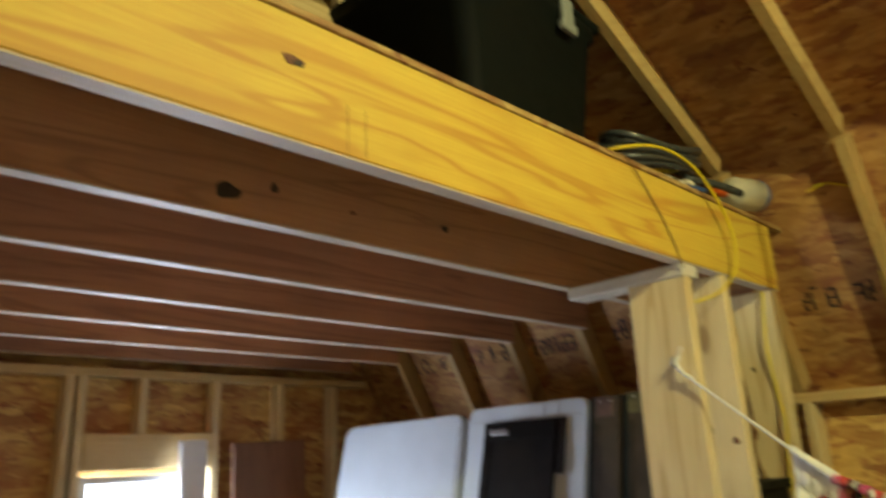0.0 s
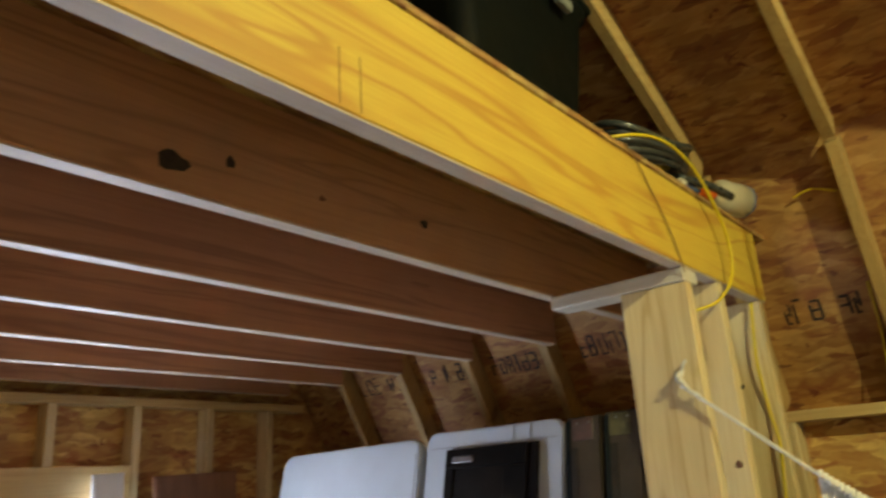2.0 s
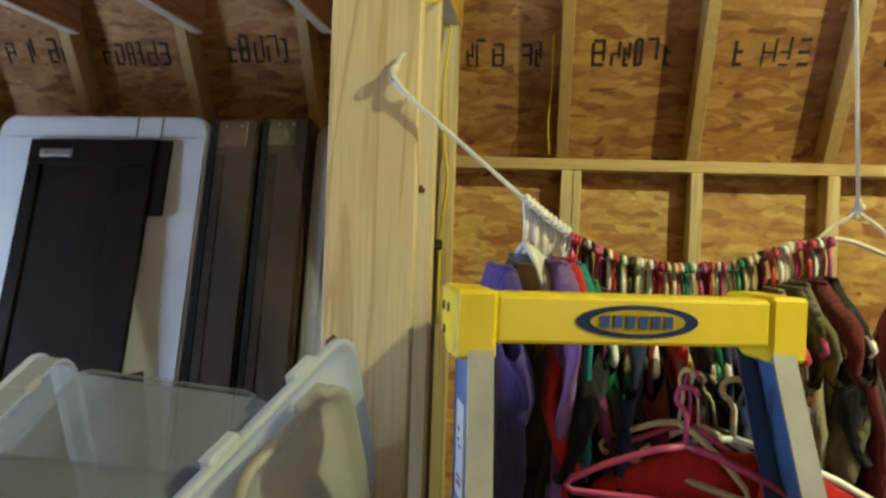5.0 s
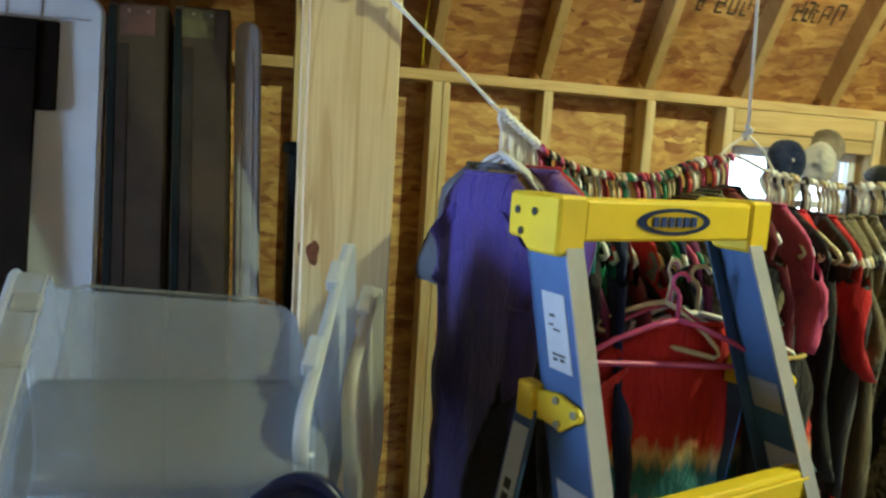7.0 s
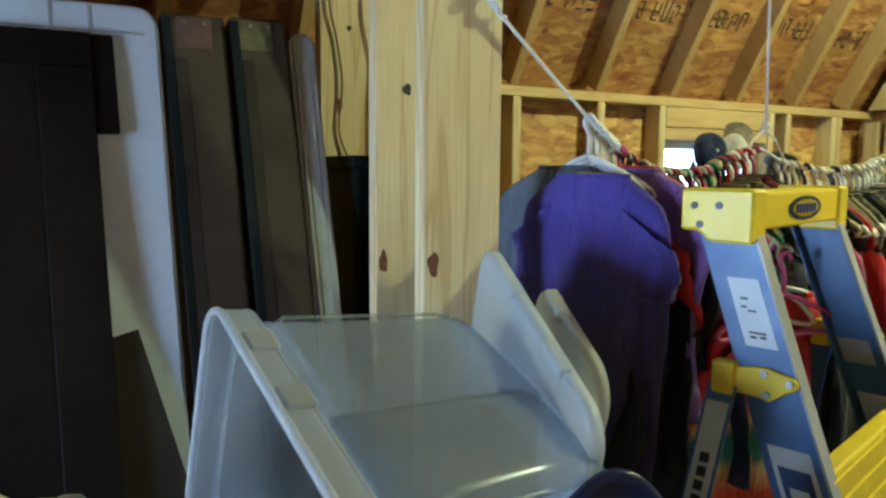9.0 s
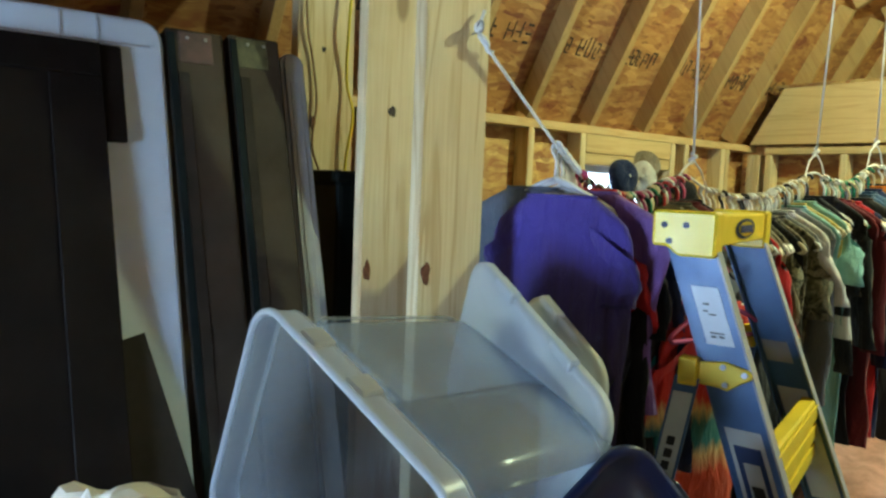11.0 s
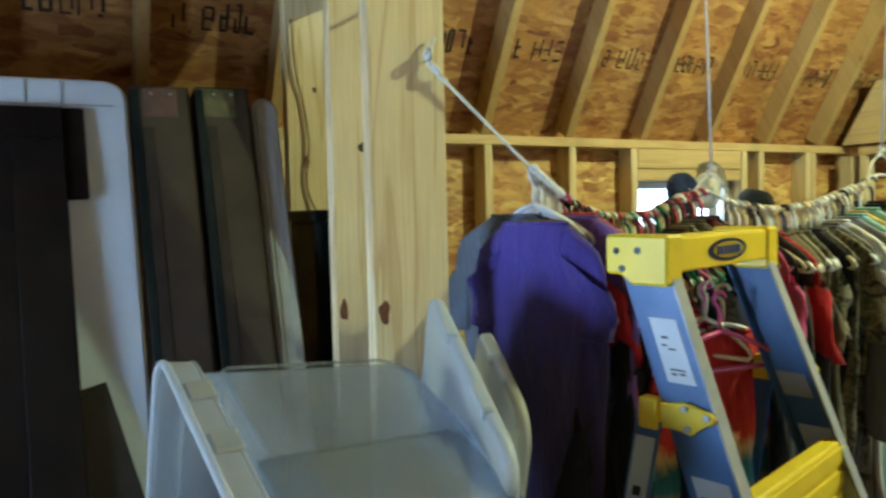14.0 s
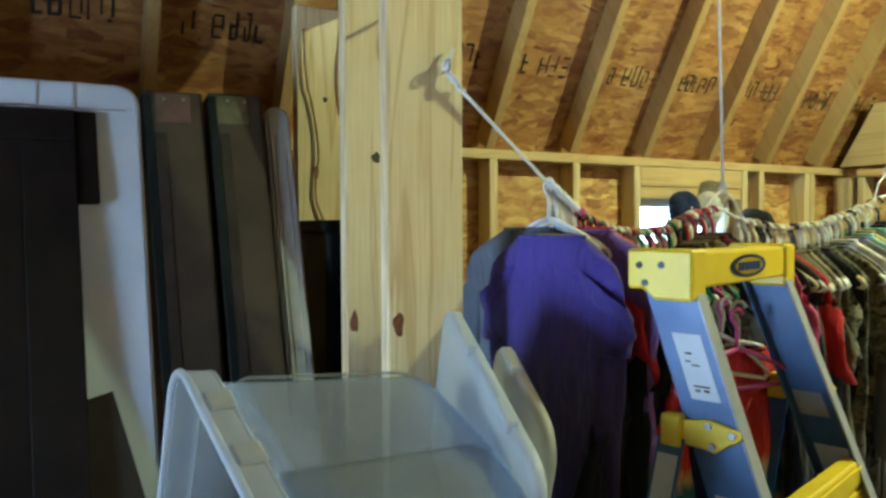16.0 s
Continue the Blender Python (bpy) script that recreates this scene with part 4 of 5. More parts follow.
rope = tagged(link_mesh("clothes_rope", tube(curve_pts([(-0.018, y, z) for y, z in LINE], 4), 0.0042, 8), "rope_white", True), "white rope strung as a clothes line", "rope")
hk = tagged(empty("screw_hook", pose(-0.012, 0.052, 1.90)), "steel screw hook in the pine post", "hook")
part("hook", tube([(0.014, 0, 0.0), (-0.006, 0, 0.0)] + [(-0.014 - 0.010 * math.sin(a), 0.0, 0.012 - 0.012 * math.cos(a)) for a in [i * 0.5 for i in range(10)]], 0.0024, 6), "steel", hk, "", True)
kn = tagged(link_mesh("rope_knot", tube(curve_pts([(-0.018, 0.052, 1.90), (-0.026, 0.050, 1.912), (-0.018, 0.044, 1.925), (-0.010, 0.052, 1.91), (-0.026, 0.03, 1.88), (-0.012, 0.018, 1.868), (-0.022, 0.008, 1.86)], 5), 0.0055, 8), "rope_white", True), "white rope knot on the screw hook", "rope")
part("tail", tube(curve_pts([(-0.014, 0.046, 1.915), (-0.016, 0.038, 1.94), (-0.012, 0.030, 1.952)], 4), 0.004, 6), "rope_white", kn)
for (y, zk, zl), (tx, ty, tz) in (((-0.817, 1.665, 1.60), (-0.03, -0.75, 2.885)), ((-1.60, 1.730, 1.660), (-0.06, -1.60, 2.93)), ((-2.12, 1.798, 1.715), (-0.02, -2.10, 2.90)), ((-2.45, 1.80, 1.69), (-0.02, -2.42, 2.90))):
    r = tagged(empty("hanging_rope", pose(-0.02, y, zk)), "white rope hanging from a rafter to the clothes line", "rope", "hanging ropes")
    d = Vector((tx + 0.02, ty - y, tz - zk))
    part("line", tube([(0, 0, 0), d * 0.5, d], 0.0038, 8), "rope_white", r, "", True)
    part("knot", tube(curve_pts([(0, 0.0, -0.012), (0.008, 0.006, 0.0), (-0.007, -0.004, 0.008), (0.006, 0.0, 0.016), (0, 0, 0.022)], 5), 0.0055, 8), "rope_white", r, "", True)
    part("loop", tube([(0, 0.0, 0.0), (0.002, 0.045, -0.03), (0.0, 0.075, -(zk - line_z(y + 0.075)))], 0.0034, 6), "rope_white", r)
    part("loop", tube([(0, 0.0, 0.0), (-0.002, -0.04, -0.03), (0.0, -0.085, -(zk - line_z(y - 0.085)))], 0.0034, 6), "rope_white", r)
    if y > -1:
        e = d.normalized()
        part("splice", tube([e * 0.78, e * 0.82 + Vector((0.006, 0, 0)), e * 0.95, e * 1.05], [0.006, 0.010, 0.008, 0.005], 8), "rope_white", r, "thick doubled splice", True)


def hanger(mat, y, yaw, x=-0.018, z=None, tilt=0.0, wire=False, name="clothes_hanger", drop=0.0):
    z = line_z(y) if z is None else z
    h = tagged(empty(name, pose(x, y, z + 0.004 - drop, 0, tilt, yaw)), "plastic clothes hanger on the rope", "hanger", "hangers on the rope")
    r = 0.0022 if wire else 0.0060
    hookp = [(0.0, 0, -0.088), (0.0, 0, -0.045)] + [(0.019 * math.cos(a) - 0.0, 0, -0.015 + 0.017 * math.sin(a)) for a in [radians(q) for q in range(-70, 200, 30)]]
    part("hook", tube(hookp, r * 0.8, 6), mat, h, "", True)
    k = 0.205
    fr = [(q, 0, w - 0.026) for q, w in ((0, -0.062), (0.05, -0.073), (0.14, -0.105), (k - 0.01, -0.132), (k, -0.143), (k - 0.012, -0.152), (0, -0.150), (-k + 0.012, -0.152), (-k, -0.143), (-k + 0.01, -0.132), (-0.14, -0.105), (-0.05, -0.073), (0, -0.062))]
    part("frame", tube(fr, r, 6), mat, h, "", True)
    return h


def garment(name, label, mat, y, yaw, seed, x=-0.018, neck=0.07, z=None, length=0.66, half=0.215, sleeve=0.20, thick=0.028, flare=0.0, collar=None, drop=0.066, group="clothes on the rope", spread=1.0):
    """A garment on its hanger: a folded tube of cloth with shoulders, two sleeves and a neckband."""
    z = line_z(y) if z is None else z
    g = tagged(empty(name, pose(x, y, z - drop, 0, 0, yaw)), label, "clothing", group)
    rg = random.Random(seed)
    ph = [rg.uniform(0, 6.28) for _ in range(6)]
    kx = rg.uniform(22, 34)
    rows = [(neck, 0.010, thick * 0.7), (neck + 0.3 * (half - neck), -0.010, thick * 0.9), (neck + 0.6 * (half - neck), -0.030, thick), (neck + 0.85 * (half - neck), -0.052, thick * 1.05), (half, -0.085, thick * 1.1)]
    n_r = 16
    for i in range(1, n_r + 1):
        t = i / n_r
        rows.append((half * (1 + flare * t) - 0.012 * math.sin(t * 3.0) + 0.008 * math.sin(5 * t + ph[0]), -0.085 - t * (length - 0.085), thick * (1.1 + 0.7 * t)))
    bm = bmesh.new()
    n = 34
    rings = []
    for j, (hw, zz, th) in enumerate(rows):
        t = max(0.0, (j - 3) / (len(rows) - 4))
        ring = []
        for i in range(n):
            a = 2 * math.pi * i / n
            ca, sa = math.cos(a), math.sin(a)
            xx = hw * math.copysign(abs(ca) ** 0.75, ca)
            fold = (0.016 * math.sin(kx * xx + ph[1] + 1.2 * t) + 0.010 * math.sin(2.1 * kx * xx + ph[2])) * t ** 0.7
            yy = th * math.copysign(abs(sa) ** 0.8, sa) * (0.55 if t > 0 else 1.0) + fold + 0.012 * math.sin(3.2 * t + ph[3]) * t
            yy += 0.022 * min(1.0, 3 * t) * noise.noise(Vector((xx * 13 + seed, zz * 7, sa * 0.8))) + 0.010 * t * noise.noise(Vector((xx * 34, zz * 15 + seed, sa)))
            ring.append(bm.verts.new((xx, yy, zz + t * (0.012 * math.sin(9 * xx + ph[4]) + 0.16 * (ph[3] / 6.28 - 0.5) * xx))))
        rings.append(ring)
    for a, c in zip(rings, rings[1:]):
        for i in range(n):
            bm.faces.new((a[i], a[(i + 1) % n], c[(i + 1) % n], c[i]))
    part("body", bm, mat, g, "", True)
    if sleeve:
        for sg in (1, -1):
            bm = bmesh.new()
            rr = []
            steps = 7
            for i in range(steps + 1):
                t = i / steps
                cx = sg * (half - 0.045 + (spread if sg > 0 else spread ** 3) * (0.055 + 0.02 * (sleeve > 0.3)) * t ** 0.6)
                cz = -0.075 - 0.012 - sleeve * t
                wx = 0.066 - (0.024 if sleeve > 0.3 else 0.006) * t
                ring = []
                for q in range(12):
                    a = 2 * math.pi * q / 12
                    wob = 0.005 * math.sin(3 * a + ph[5] + 9 * t) + 0.009 * noise.noise(Vector((4 * t + seed, math.cos(a) * 1.5, math.sin(a) * 1.5)))
                    ring.append(bm.verts.new((cx + (wx + wob) * math.cos(a), (0.019 + wob) * math.sin(a) + 0.016 * math.sin(4 * t + ph[2]), cz + 0.045 * (1 - t) * (-sg * math.cos(a)))))
                rr.append(ring)
            for a, c in zip(rr, rr[1:]):
                for q in range(12):
                    bm.faces.new((a[q], a[(q + 1) % 12], c[(q + 1) % 12], c[q]))
            bm.faces.new(rr[-1])
            part("sleeve", bm, mat, g, "", True)
    ck = [((neck + 0.002) * math.cos(a), thick * 0.72 * math.sin(a), 0.012 - 0.018 * max(0, -math.sin(a))) for a in [2 * math.pi * i / 18 for i in range(19)]]
    part("collar", tube(ck, 0.0045, 6), collar or mat, g, "", True)
    return g


C = CLOTH
WORDS = dict(black="black", charcoal="charcoal", grey="grey", greyblue="grey-blue", white="white", cream="cream", red="red", maroon="maroon", plum="plum", lilac="lilac", pink="pink", navy="navy", blue="blue",
             denim="blue denim", teal="teal", green="green", olive="olive", khaki="khaki", orange="orange", brown="brown", aqua="pale aqua", yellow="yellow", camo="camouflage", stripes="black and white striped")
rg = random.Random(11)


def row(colours, hangs, y0, y1, x=-0.018):
    n = len(colours)
    for i, key in enumerate(colours):
        y = y0 + (y1 - y0) * (i + 0.5) / n + rg.uniform(-0.003, 0.003)
        yaw = rg.uniform(-9, 9) - (16 if y < -0.85 else 0)
        hm = hangs[i % len(hangs)]
        hanger("hanger_" + hm, y, yaw, x + rg.uniform(-0.012, 0.012))
        if n > 11:
            hanger("hanger_" + hangs[(3 * i + 1) % len(hangs)], y + 0.45 * (y1 - y0) / n, yaw + rg.uniform(-4, 4), x + rg.uniform(-0.012, 0.012))
        kind = rg.choice(("tee", "tee", "shirt", "jacket", "tank"))
        sl = dict(tee=rg.uniform(0.16, 0.23), shirt=rg.uniform(0.42, 0.52), jacket=rg.uniform(0.46, 0.56), tank=0)[kind]
        nm = dict(tee="t_shirt", shirt="long_sleeved_shirt", jacket="jacket", tank="tank_top")[kind]
        what = dict(tee="t-shirt", shirt="long-sleeved shirt", jacket="jacket", tank="sleeveless top")[kind]
        garment(nm, "%s %s hanging on the rope line" % (WORDS[key], what), C[key], y, yaw, 100 + i + int(-y * 1000), x + rg.uniform(-0.012, 0.012), length=rg.uniform(0.58, 0.82) + (0.06 if kind == "jacket" else 0) + (0.12 if y < -0.85 else 0) + (0.2 if y < -1.5 else 0), half=rg.uniform(0.195, 0.228), sleeve=sl, thick=0.016 + (0.01 if kind == "jacket" else 0), flare=rg.uniform(-0.20, 0.14), drop=0.078 if y > -0.85 else 0.084)


# fanned white hangers at the end of the line
for i in range(10):
    y = -0.222 - 0.009 * i
    hw = hanger("hanger_white", y, 16 - 2.4 * i, -0.020 + 0.003 * (i % 2), None, rg.uniform(-5, 5), drop=-0.004)
    hw.matrix_world = hw.matrix_world @ Matrix.Diagonal((0.72, 1.25, 1.0, 1.0))
garment("t_shirt", "grey-blue t-shirt at the end of the rope", C["greyblue"], -0.215, 14, 1, 0.055, z=1.615, length=0.62, half=0.205, sleeve=0.2)
garment("tank_top", "yellow top on a white hanger", C["yellow"], -0.235, 14, 2, -0.035, z=1.600, length=0.45, half=0.12, sleeve=0)
dress = garment("dip_dyed_dress", "purple dip-dyed dress fading to dark, on a white hanger", C["dipdye"], -0.180, 14, 3, -0.080, neck=0.090, z=1.598, length=1.02, half=0.186, sleeve=0.15, thick=0.026, flare=0.08, spread=0.35)
garment("t_shirt", "lilac t-shirt hanging on the rope", C["lilac"], -0.285, 8, 4, -0.085, z=1.61, length=0.50, half=0.215, sleeve=0)
garment("t_shirt", "red t-shirt hanging on the rope", C["red"], -0.297, 8, 5, -0.07, z=1.615, length=0.54, half=0.205, sleeve=0)
garment("tunic", "long teal tunic hanging below the shorter shirts", C["teal"], -0.308, 8, 6, -0.07, z=1.61, length=0.92, half=0.205, sleeve=0)
row(["red", "black", "green", "black", "plum", "charcoal", "teal", "black", "navy", "maroon", "black", "red", "grey", "black", "green", "charcoal", "navy", "black", "plum", "camo", "grey", "black", "brown", "khaki", "olive", "black", "camo", "maroon", "charcoal", "black"],
    ["pink", "red", "white", "pink", "black", "red", "green", "black", "cream", "cream", "pink", "red", "cream", "white", "green", "pink", "red", "white", "green", "white", "black", "cream", "black", "red", "white", "white"], -0.30, -0.775)
row(["pink", "black", "red", "charcoal", "red", "olive", "olive", "khaki", "camo", "black", "camo", "camo", "grey", "white", "grey", "aqua", "yellow", "aqua", "black", "stripes"],
    ["white", "white", "cream", "white", "cream", "white", "cream", "black", "white", "cream", "white", "white"], -0.88, -1.56)
row(["black", "maroon", "maroon", "orange", "black", "red", "navy", "charcoal", "denim", "denim", "navy", "orange"],
    ["white", "green", "white", "white", "cream", "black"], -1.65, -2.08, -0.03)
row(["black", "plum", "maroon", "navy", "green", "maroon", "black", "red", "grey", "brown"], ["white", "white", "cream", "red"], -2.16, -2.8)
# a bunch of shirts that faces the ladder
h2 = hanger("hanger_pink", -0.47, 82, -0.345, 1.385)
h2.matrix_world = h2.matrix_world @ Matrix.Diagonal((0.82, 1.0, 0.95, 1.0))
h3 = hanger("hanger_white", -0.55, 78, -0.285, 1.39)
for i, hm in enumerate(("cream", "pink", "white", "black", "cream")):
    hs = hanger("hanger_" + hm, -0.475 - 0.012 * i, 62 + 9 * i, -0.315 + 0.022 * i, 1.405 - 0.006 * i, -8 + 5 * i)
    hs.matrix_world = hs.matrix_world @ Matrix.Diagonal((0.55, 1.0, 0.9, 1.0))
garment("t_shirt", "red tie-dyed t-shirt with a turquoise band", C["tiedye"], -0.545, 84, 31, -0.300, z=1.345, length=0.60, half=0.215, sleeve=0.2, thick=0.03)
garment("jacket", "black jacket behind the ladder", C["black"], -0.335, 82, 32, -0.235, neck=0.04, z=1.30, length=0.60, half=0.155, sleeve=0.42, thick=0.03)
garment("vest", "black vest with a yellow edge behind the ladder", C["black"], -0.705, 96, 33, -0.345, z=1.29, length=0.5, half=0.085, neck=0.05, sleeve=0, thick=0.025, collar=C["yellow"])

# hats on the side wall by the window
def cap_hat(name, label, crown_mat, brim_mat, m):
    h = tagged(empty(name, m), label, "hat")
    bm = bmesh.new()
    prof = [(0.082, 0.0), (0.086, 0.025), (0.083, 0.055), (0.070, 0.078), (0.045, 0.090), (0.004, 0.094)]
    rings = [[bm.verts.new((r * math.cos(2 * math.pi * i / 20), 1.12 * r * (1 + 0.05 * math.sin(3 * math.pi * i / 10)) * math.sin(2 * math.pi * i / 20), z * (1 + 0.12 * math.sin(math.pi * i / 5 + 1)))) for i in range(20)] for r, z in prof]
    for a, c in zip(rings, rings[1:]):
        for i in range(20):
            bm.faces.new((a[i], a[(i + 1) % 20], c[(i + 1) % 20], c[i]))
    bm.faces.new(rings[-1])
    part("crown", bm, crown_mat, h, "", True)
    bm = bmesh.new()
    out = [(0.0 + 0.105 * math.cos(a), -0.06 - 0.10 * math.sin(a), 0.004 - 0.02 * math.cos(a) ** 2) for a in [math.pi * i / 14 for i in range(15)]]
    inn = [(0.084 * math.cos(a), -0.02 - 0.06 * math.sin(a), 0.004) for a in [math.pi * i / 14 for i in range(15)]]
    vo, vi = [bm.verts.new(p) for p in out], [bm.verts.new(p) for p in inn]
    fs = [bm.faces.new((vo[i], vo[i + 1], vi[i + 1], vi[i])) for i in range(14)]
    bmesh.ops.solidify(bm, geom=fs, thickness=0.004)
    part("brim", bm, brim_mat, h, "", True)
    part("button", tube([(0, 0, 0.088), (0, 0, 0.102)], 0.007, 8), brim_mat, h)
    return h


cap_hat("baseball_cap", "navy cap with a white peak hung by the side window", C["navy"], C["white"], pose(0.955, -1.72, 1.625, 78, 0, -100) @ Matrix.Diagonal((0.85, 1.0, 0.75, 1.0)))
cap_hat("baseball_cap", "off-white cap hung by the side window", C["white"], C["cream"], pose(0.950, -1.89, 1.63, -82, 0, 25) @ Matrix.Diagonal((0.8, 0.9, 0.6, 1.0)))
cap_hat("baseball_cap", "black cap hung by the side window", C["black"], C["black"], pose(0.935, -2.185, 1.545, 40, 15, -80))

# towels on a crate below the line's far end
pile_box("storage_box", "cardboard box below the clothes", "cardboard", -0.55, -2.05, -0.05, -1.15, 0.0, 0.55)
bm = bmesh.new()
bmesh.ops.create_icosphere(bm, subdivisions=4, radius=1)
for v in bm.verts:
    n = noise.noise(v.co * 2.0) * 0.30 + abs(noise.noise(v.co * 6.0)) * 0.22
    v.co = Vector((v.co.x * 0.20, v.co.y * 0.36, max(v.co.z, -0.3) * 0.10)) * (1 + n)
tw = link_mesh("crumpled_towel", bm, "towel_pink", True)
tw.location = (-0.30, -1.62, 0.585)
tagged(tw, "crumpled pink towel heaped on a box", "towel")

# ---------------------------------------------------------------- on the loft
DECK = LOFT_T + 0.018
lt = tagged(empty("loft_tote", pose(-0.515, 0.30, DECK, 0, 0, 3)), "large dark green tote on the loft deck", "tote")
bm = bmesh.new()
rows = [(0.23, 0.20, 0.0), (0.25, 0.215, 0.03), (0.30, 0.24, 0.40), (0.315, 0.25, 0.405), (0.315, 0.25, 0.435)]
rings = []
for hx, hy, z in rows:
    rings.append([bm.verts.new((u - hx, v - hy, z)) for u, v in rounded(2 * hx, 2 * hy, 0.05, 5)])
for a, c in zip(rings, rings[1:]):
    for i in range(len(a)):
        bm.faces.new((a[i], a[(i + 1) % len(a)], c[(i + 1) % len(a)], c[i]))
bm.faces.new(rings[0][::-1])
part("body", bm, "tote_dark", lt, "", True)
part("lid", box(-0.32, -0.255, 0.43, 0.32, 0.255, 0.462, 0.012, seg=2), "tote_dark", lt)
lat = part("latch", box(0.10, -0.268, 0.36, 0.15, -0.250, 0.455, 0.005), "latch_grey", lt, "pale grey latch")
part("latch_tab", box(0.085, -0.272, 0.345, 0.155, -0.252, 0.375, 0.004), "latch_grey", lat)
bl = tagged(link_mesh("blue_bag", box(-0.70, 0.12, DECK + 0.463, -0.42, 0.42, DECK + 0.50, 0.015, seg=3), "blue_plastic"), "folded blue plastic bag on the tote", "bag")
ct = tagged(empty("carton", pose(-1.78, 0.19, DECK)), "purple printed carton with a white end panel", "box")
part("body", box(-0.25, -0.15, 0.0, 0.21, 0.12, 0.24, 0.003), "carton_purple", ct)
part("end_panel", box(0.18, -0.153, 0.001, 0.255, 0.12, 0.24, 0.003), "carton_white", ct)
for i, (u, z) in enumerate(((0.195, 0.02), (0.195, 0.035), (0.195, 0.05))):
    part("print", box(u, -0.1545, z, u + 0.04, -0.1528, z + 0.009, 0), "latch_grey", ct)
part("print", box(0.20, -0.1545, 0.085, 0.212, -0.1528, 0.095, 0), CLOTH["red"], ct)
for i in range(5):
    part("print", box(-0.12 + i * 0.05, -0.1515, 0.04, -0.09 + i * 0.05, -0.1498, 0.075, 0), "latch_grey", ct)
rk = tagged(empty("wooden_rack", pose(-1.1, 0.55, DECK)), "plain wooden rack standing on the loft", "rack")
for x in (0.32, -0.38):
    for y in (0.0, 0.32):
        part("leg", box(x - 0.02, y - 0.02, 0.0, x + 0.02, y + 0.02, 0.62, 0.003), "pine_z", rk)
for z in (0.40, 0.57):
    for y in (0.0, 0.32):
        part("rail", box(-0.40, y - 0.042, z, 0.34, y - 0.021, z + 0.06, 0.003), "pine_x", rk)

coil = tagged(empty("hose_coil", pose(0.10, 0.10, DECK + 0.012, 24, -8, 0)), "coiled grey-black hose at the loft's edge", "hose")
for i in range(5):
    r = 0.155 + 0.008 * (i % 3)
    part("turn", tube([(1.35 * r * math.cos(a), 0.05 + 0.70 * r * math.sin(a), 0.075 + 0.016 * i + 0.008 * math.sin(3 * a + i)) for a in [2 * math.pi * q / 40 for q in range(41)]], 0.011, 8), "hose_black", coil, "", True)
part("end", tube(curve_pts([(0.05, -0.06, 0.05), (0.18, -0.10, 0.05), (0.30, -0.13, 0.035)], 5), 0.013, 10), "hose_black", coil, "", True)
for p0, p1, mt in (((-0.12, -0.03, 0.05), (0.10, 0.0, 0.08), "cord_yellow"), ((-0.02, -0.07, 0.03), (0.16, -0.06, 0.05), "carton_white"), ((-0.05, -0.08, 0.015), (0.13, -0.09, 0.025), "blue_plastic")):
    part("tie", tube([p0, [0.5 * (q + w) for q, w in zip(p0, p1)], p1], [0.009, 0.014, 0.008], 8), mt, coil, "", True)
bt = tagged(empty("plastic_bottle", pose(0.405, 0.03, DECK + 0.062, 0, 84, -8)), "cloudy plastic bottle lying on the loft deck", "bottle")
bm = bmesh.new()
prof = [(0.016, 0.0), (0.017, 0.02), (0.045, 0.05), (0.055, 0.07), (0.052, 0.11), (0.056, 0.15), (0.055, 0.20), (0.044, 0.218), (0.01, 0.220)]
rings = [[bm.verts.new((r * math.cos(2 * math.pi * i / 18), r * math.sin(2 * math.pi * i / 18), z)) for i in range(18)] for r, z in prof]
for a, c in zip(rings, rings[1:]):
    for i in range(18):
        bm.faces.new((a[i], a[(i + 1) % 18], c[(i + 1) % 18], c[i]))
bm.faces.new(rings[-1])
part("body", bm, "bottle_clear", bt, "", True)
part("cap", tube([(0, 0, -0.05), (0, 0, -0.01), (0, 0, 0.012)], [0.012, 0.02, 0.02], 12), "orange_plastic", bt, "bright orange trigger cap")
part("label", tube([(0, 0, 0.196), (0, 0, 0.208)], 0.0562, 18, cap=False), "blue_plastic", bt)
for nm, lab, mat, m, dims in (("spray_can", "small blue and white can on the loft edge", "blue_plastic", pose(0.12, 0.05, DECK + 0.022, 0, 90, 12), (0.020, 0.12)), ("glove_bundle", "dark bundle of tools at the loft edge", "hose_black", pose(-0.02, 0.06, DECK + 0.02, 0, 90, -10), (0.019, 0.16))):
    q = tagged(empty(nm, m), lab, "tool")
    part("body", tube([(0, 0, 0), (0, 0, dims[1] * 0.8), (0, 0, dims[1] * 0.86), (0, 0, dims[1])], [dims[0], dims[0], dims[0] * 0.6, dims[0] * 0.6], 12), mat, q, "", True)
    part("band", tube([(0, 0, dims[1] * 0.3), (0, 0, dims[1] * 0.55)], dims[0] * 1.02, 12, cap=False), "carton_white", q)


def cord(name, label, mat, r, pts):
    return tagged(link_mesh(name, tube(curve_pts(pts, 6), r, 6), mat, True), label, "cord")


cord("yellow_cord", "yellow cord looping down over the loft beam", "cord_yellow", 0.0045, [(-0.30, 0.10, DECK + 0.01), (-0.27, 0.0, 2.462), (-0.10, -0.03, 2.50), (0.08, -0.035, 2.485), (0.22, -0.035, 2.40), (0.285, -0.035, 2.30), (0.27, -0.03, 2.20), (0.17, -0.015, 2.12), (0.10, 0.03, 2.09)])
cord("yellow_cord", "yellow cord hanging down beside the post", "cord_yellow", 0.0045, [(0.575, 0.02, 2.18), (0.57, 0.035, 2.0), (0.585, 0.03, 1.85), (0.57, 0.015, 1.75), (0.58, 0.03, 1.6), (0.575, 0.03, 1.35)])
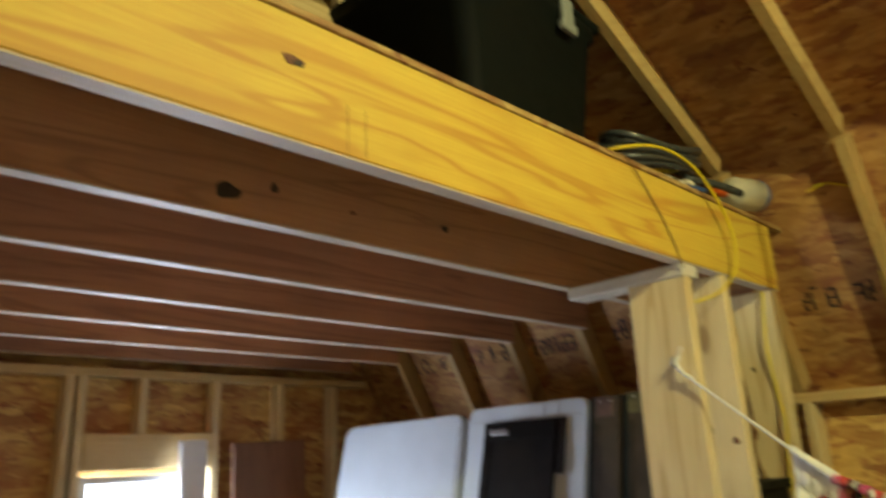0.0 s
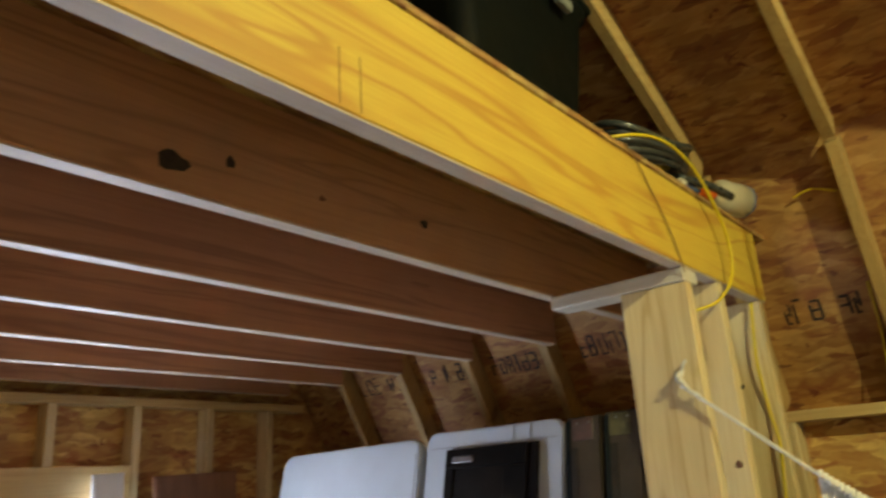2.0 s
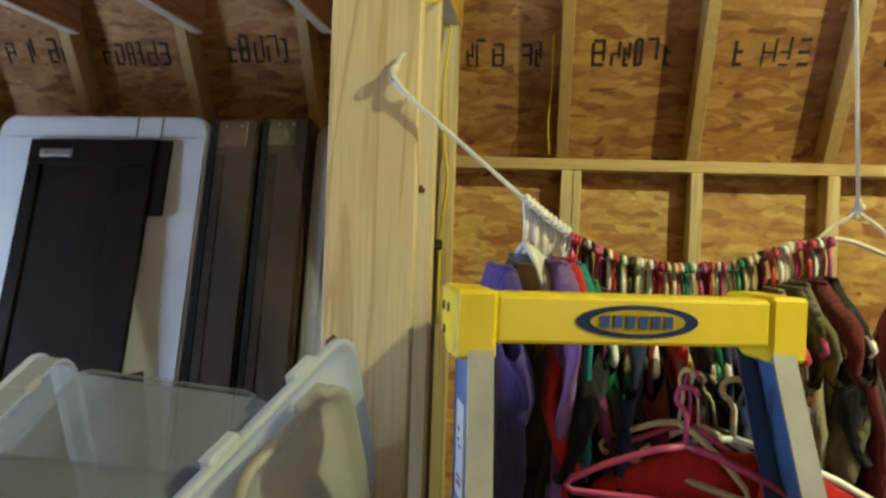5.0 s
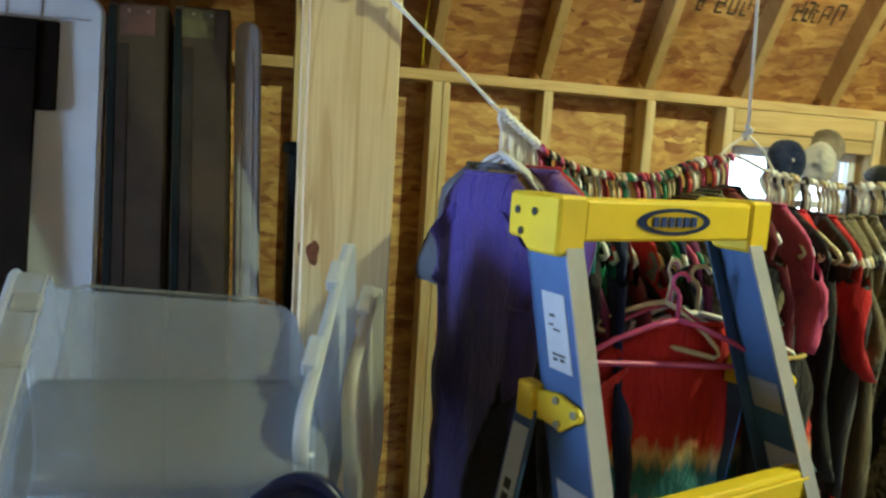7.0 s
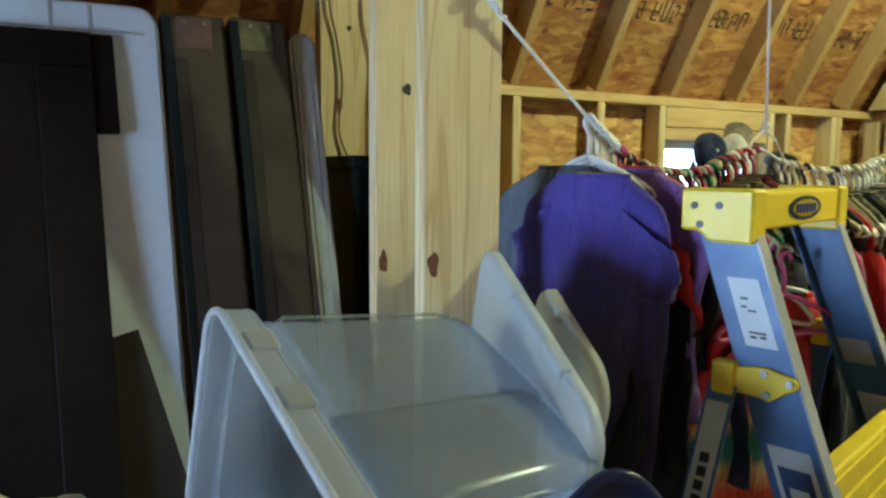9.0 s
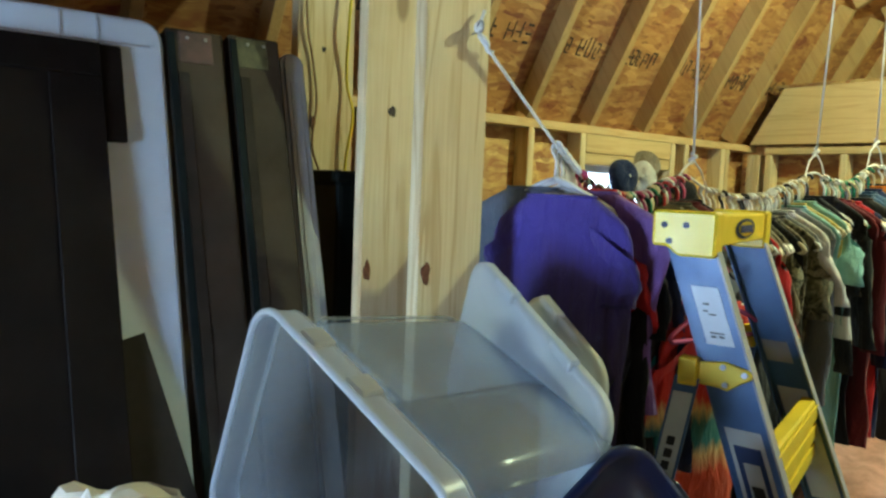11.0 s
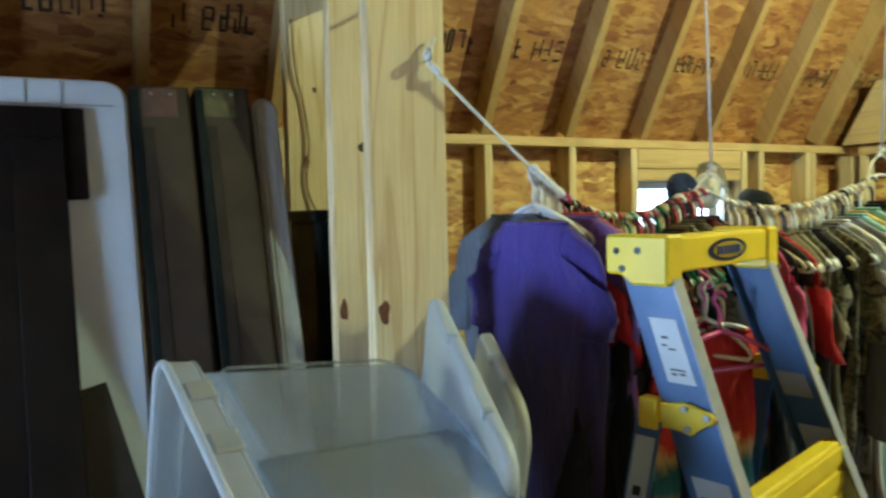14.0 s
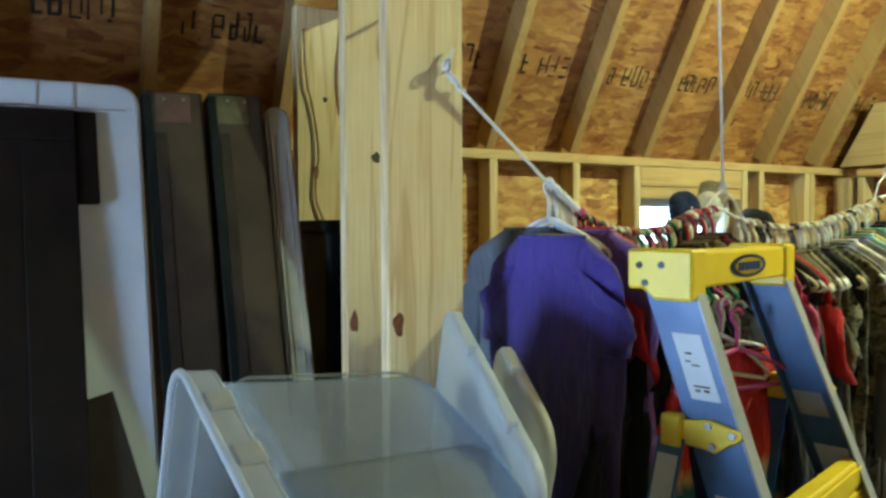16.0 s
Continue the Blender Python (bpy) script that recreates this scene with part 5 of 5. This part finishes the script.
cord("yellow_cord", "thin yellow cord along the rafter", "cord_yellow", 0.0035, [(0.885, -0.262, 2.24), (0.92, -0.262, 2.1), (0.945, -0.255, 1.97), (0.985, -0.262, 1.875)])
cord("yellow_cord", "short yellow wire stub by the rafter", "cord_yellow", 0.0035, [(0.70, -0.14, 2.52), (0.69, -0.20, 2.53), (0.685, -0.27, 2.50)])
cord("dark_twine", "dark twine hanging over the loft beam", "twine_shadow_brown", 0.002, [(-0.28, 0.03, DECK + 0.006), (-0.255, -0.006, 2.44), (-0.15, -0.005, 2.36), (-0.06, -0.005, 2.26), (-0.01, -0.005, 2.17)])


# ---------------------------------------------------------------- knots and nail marks in the timber
plain("knot_dark", (0.030, 0.016, 0.010), 0.7, 0.3, scale=80)
plain("pencil", (0.30, 0.17, 0.05), 0.8, 0.3, scale=60)
plain("knot_red", (0.17, 0.055, 0.022), 0.7, 0.3, scale=60)


def knot(parent, centre, normal, ru, rv, mat):
    """A knot: a low oval boss of darker heartwood, 1 mm proud."""
    nrm = Vector(normal)
    u = Vector((0, 0, 1)).cross(nrm).normalized()
    v = nrm.cross(u)
    bm = bmesh.new()
    c = Vector(centre)
    ring, low = [], []
    for i in range(16):
        a = 2 * math.pi * i / 16
        w = 1 + 0.14 * math.sin(3 * a + ru * 900) + 0.08 * math.sin(5 * a)
        d = u * (ru * w * math.cos(a)) + v * (rv * w * math.sin(a))
        ring.append(bm.verts.new(c + d * 0.9 + nrm * 0.001))
        low.append(bm.verts.new(c + d - nrm * 0.0005))
    bm.faces.new(ring)
    for i in range(16):
        bm.faces.new((low[i], low[(i + 1) % 16], ring[(i + 1) % 16], ring[i]))
    part("knot", bm, mat, parent)


joists = [o for o in scene.objects if o.name.startswith("loft_joist")]
posts = [o for o in scene.objects if o.name.startswith("loft_post")]
j0 = min(joists, key=lambda o: o.data.vertices[0].co.y)
front = (0, -1, 0)
for x, z, ru, rv, mt in ((-1.277, 2.337, 0.022, 0.010, "knot_red"), (-1.268, 2.334, 0.011, 0.006, "knot_dark"), (-1.93, 2.35, 0.03, 0.013, "knot_red")):
    knot(beam, (x, -0.0002 if mt == "knot_red" else -0.0012, z), front, ru, rv, mt)
for x in (-1.165, -1.125):
    part("pencil_mark", box(x, -0.0008, 2.20, x + 0.0014, 0.001, 2.29, 0), "pencil", beam)
for x, z, ru, rv, mt in ((-1.186, 2.243, 0.030, 0.019, "knot_dark"), (-1.075, 2.275, 0.010, 0.012, "knot_dark"), (-0.549, 2.281, 0.013, 0.010, "knot_dark"), (-0.86, 2.262, 0.009, 0.006, "knot_red")):
    knot(j0, (x, 0.3888, z), front, ru, rv, mt)
face = (-1, 0, 0)
pb, pa, pc = sorted(posts, key=lambda o: o.data.vertices[0].co.x)
knot(pb, (-0.0002, 0.160, 1.362), face, 0.013, 0.026, "knot_red")
knot(pa, (0.2338, 0.165, 1.34), face, 0.011, 0.026, "knot_red")
knot(pa, (0.2338, 0.105, 1.735), face, 0.012, 0.013, "knot_dark")
knot(pa, (0.2338, 0.03, 1.70), face, 0.010, 0.010, "knot_red")
knot(pc, (0.5958, 0.129, 1.722), face, 0.008, 0.020, "knot_red")
knot(pc, (0.5958, 0.10, 1.93), face, 0.007, 0.008, "knot_dark")

# thin dark rod modelled in place of a wire's cast shadow
cord("dark_twine", "dark line added for a wire's shadow on the pine post", "twine_shadow_brown", 0.0035, [(0.588, 0.165, 2.12), (0.586, 0.158, 1.98), (0.588, 0.140, 1.90), (0.586, 0.125, 1.78), (0.588, 0.135, 1.66), (0.586, 0.110, 1.58)])
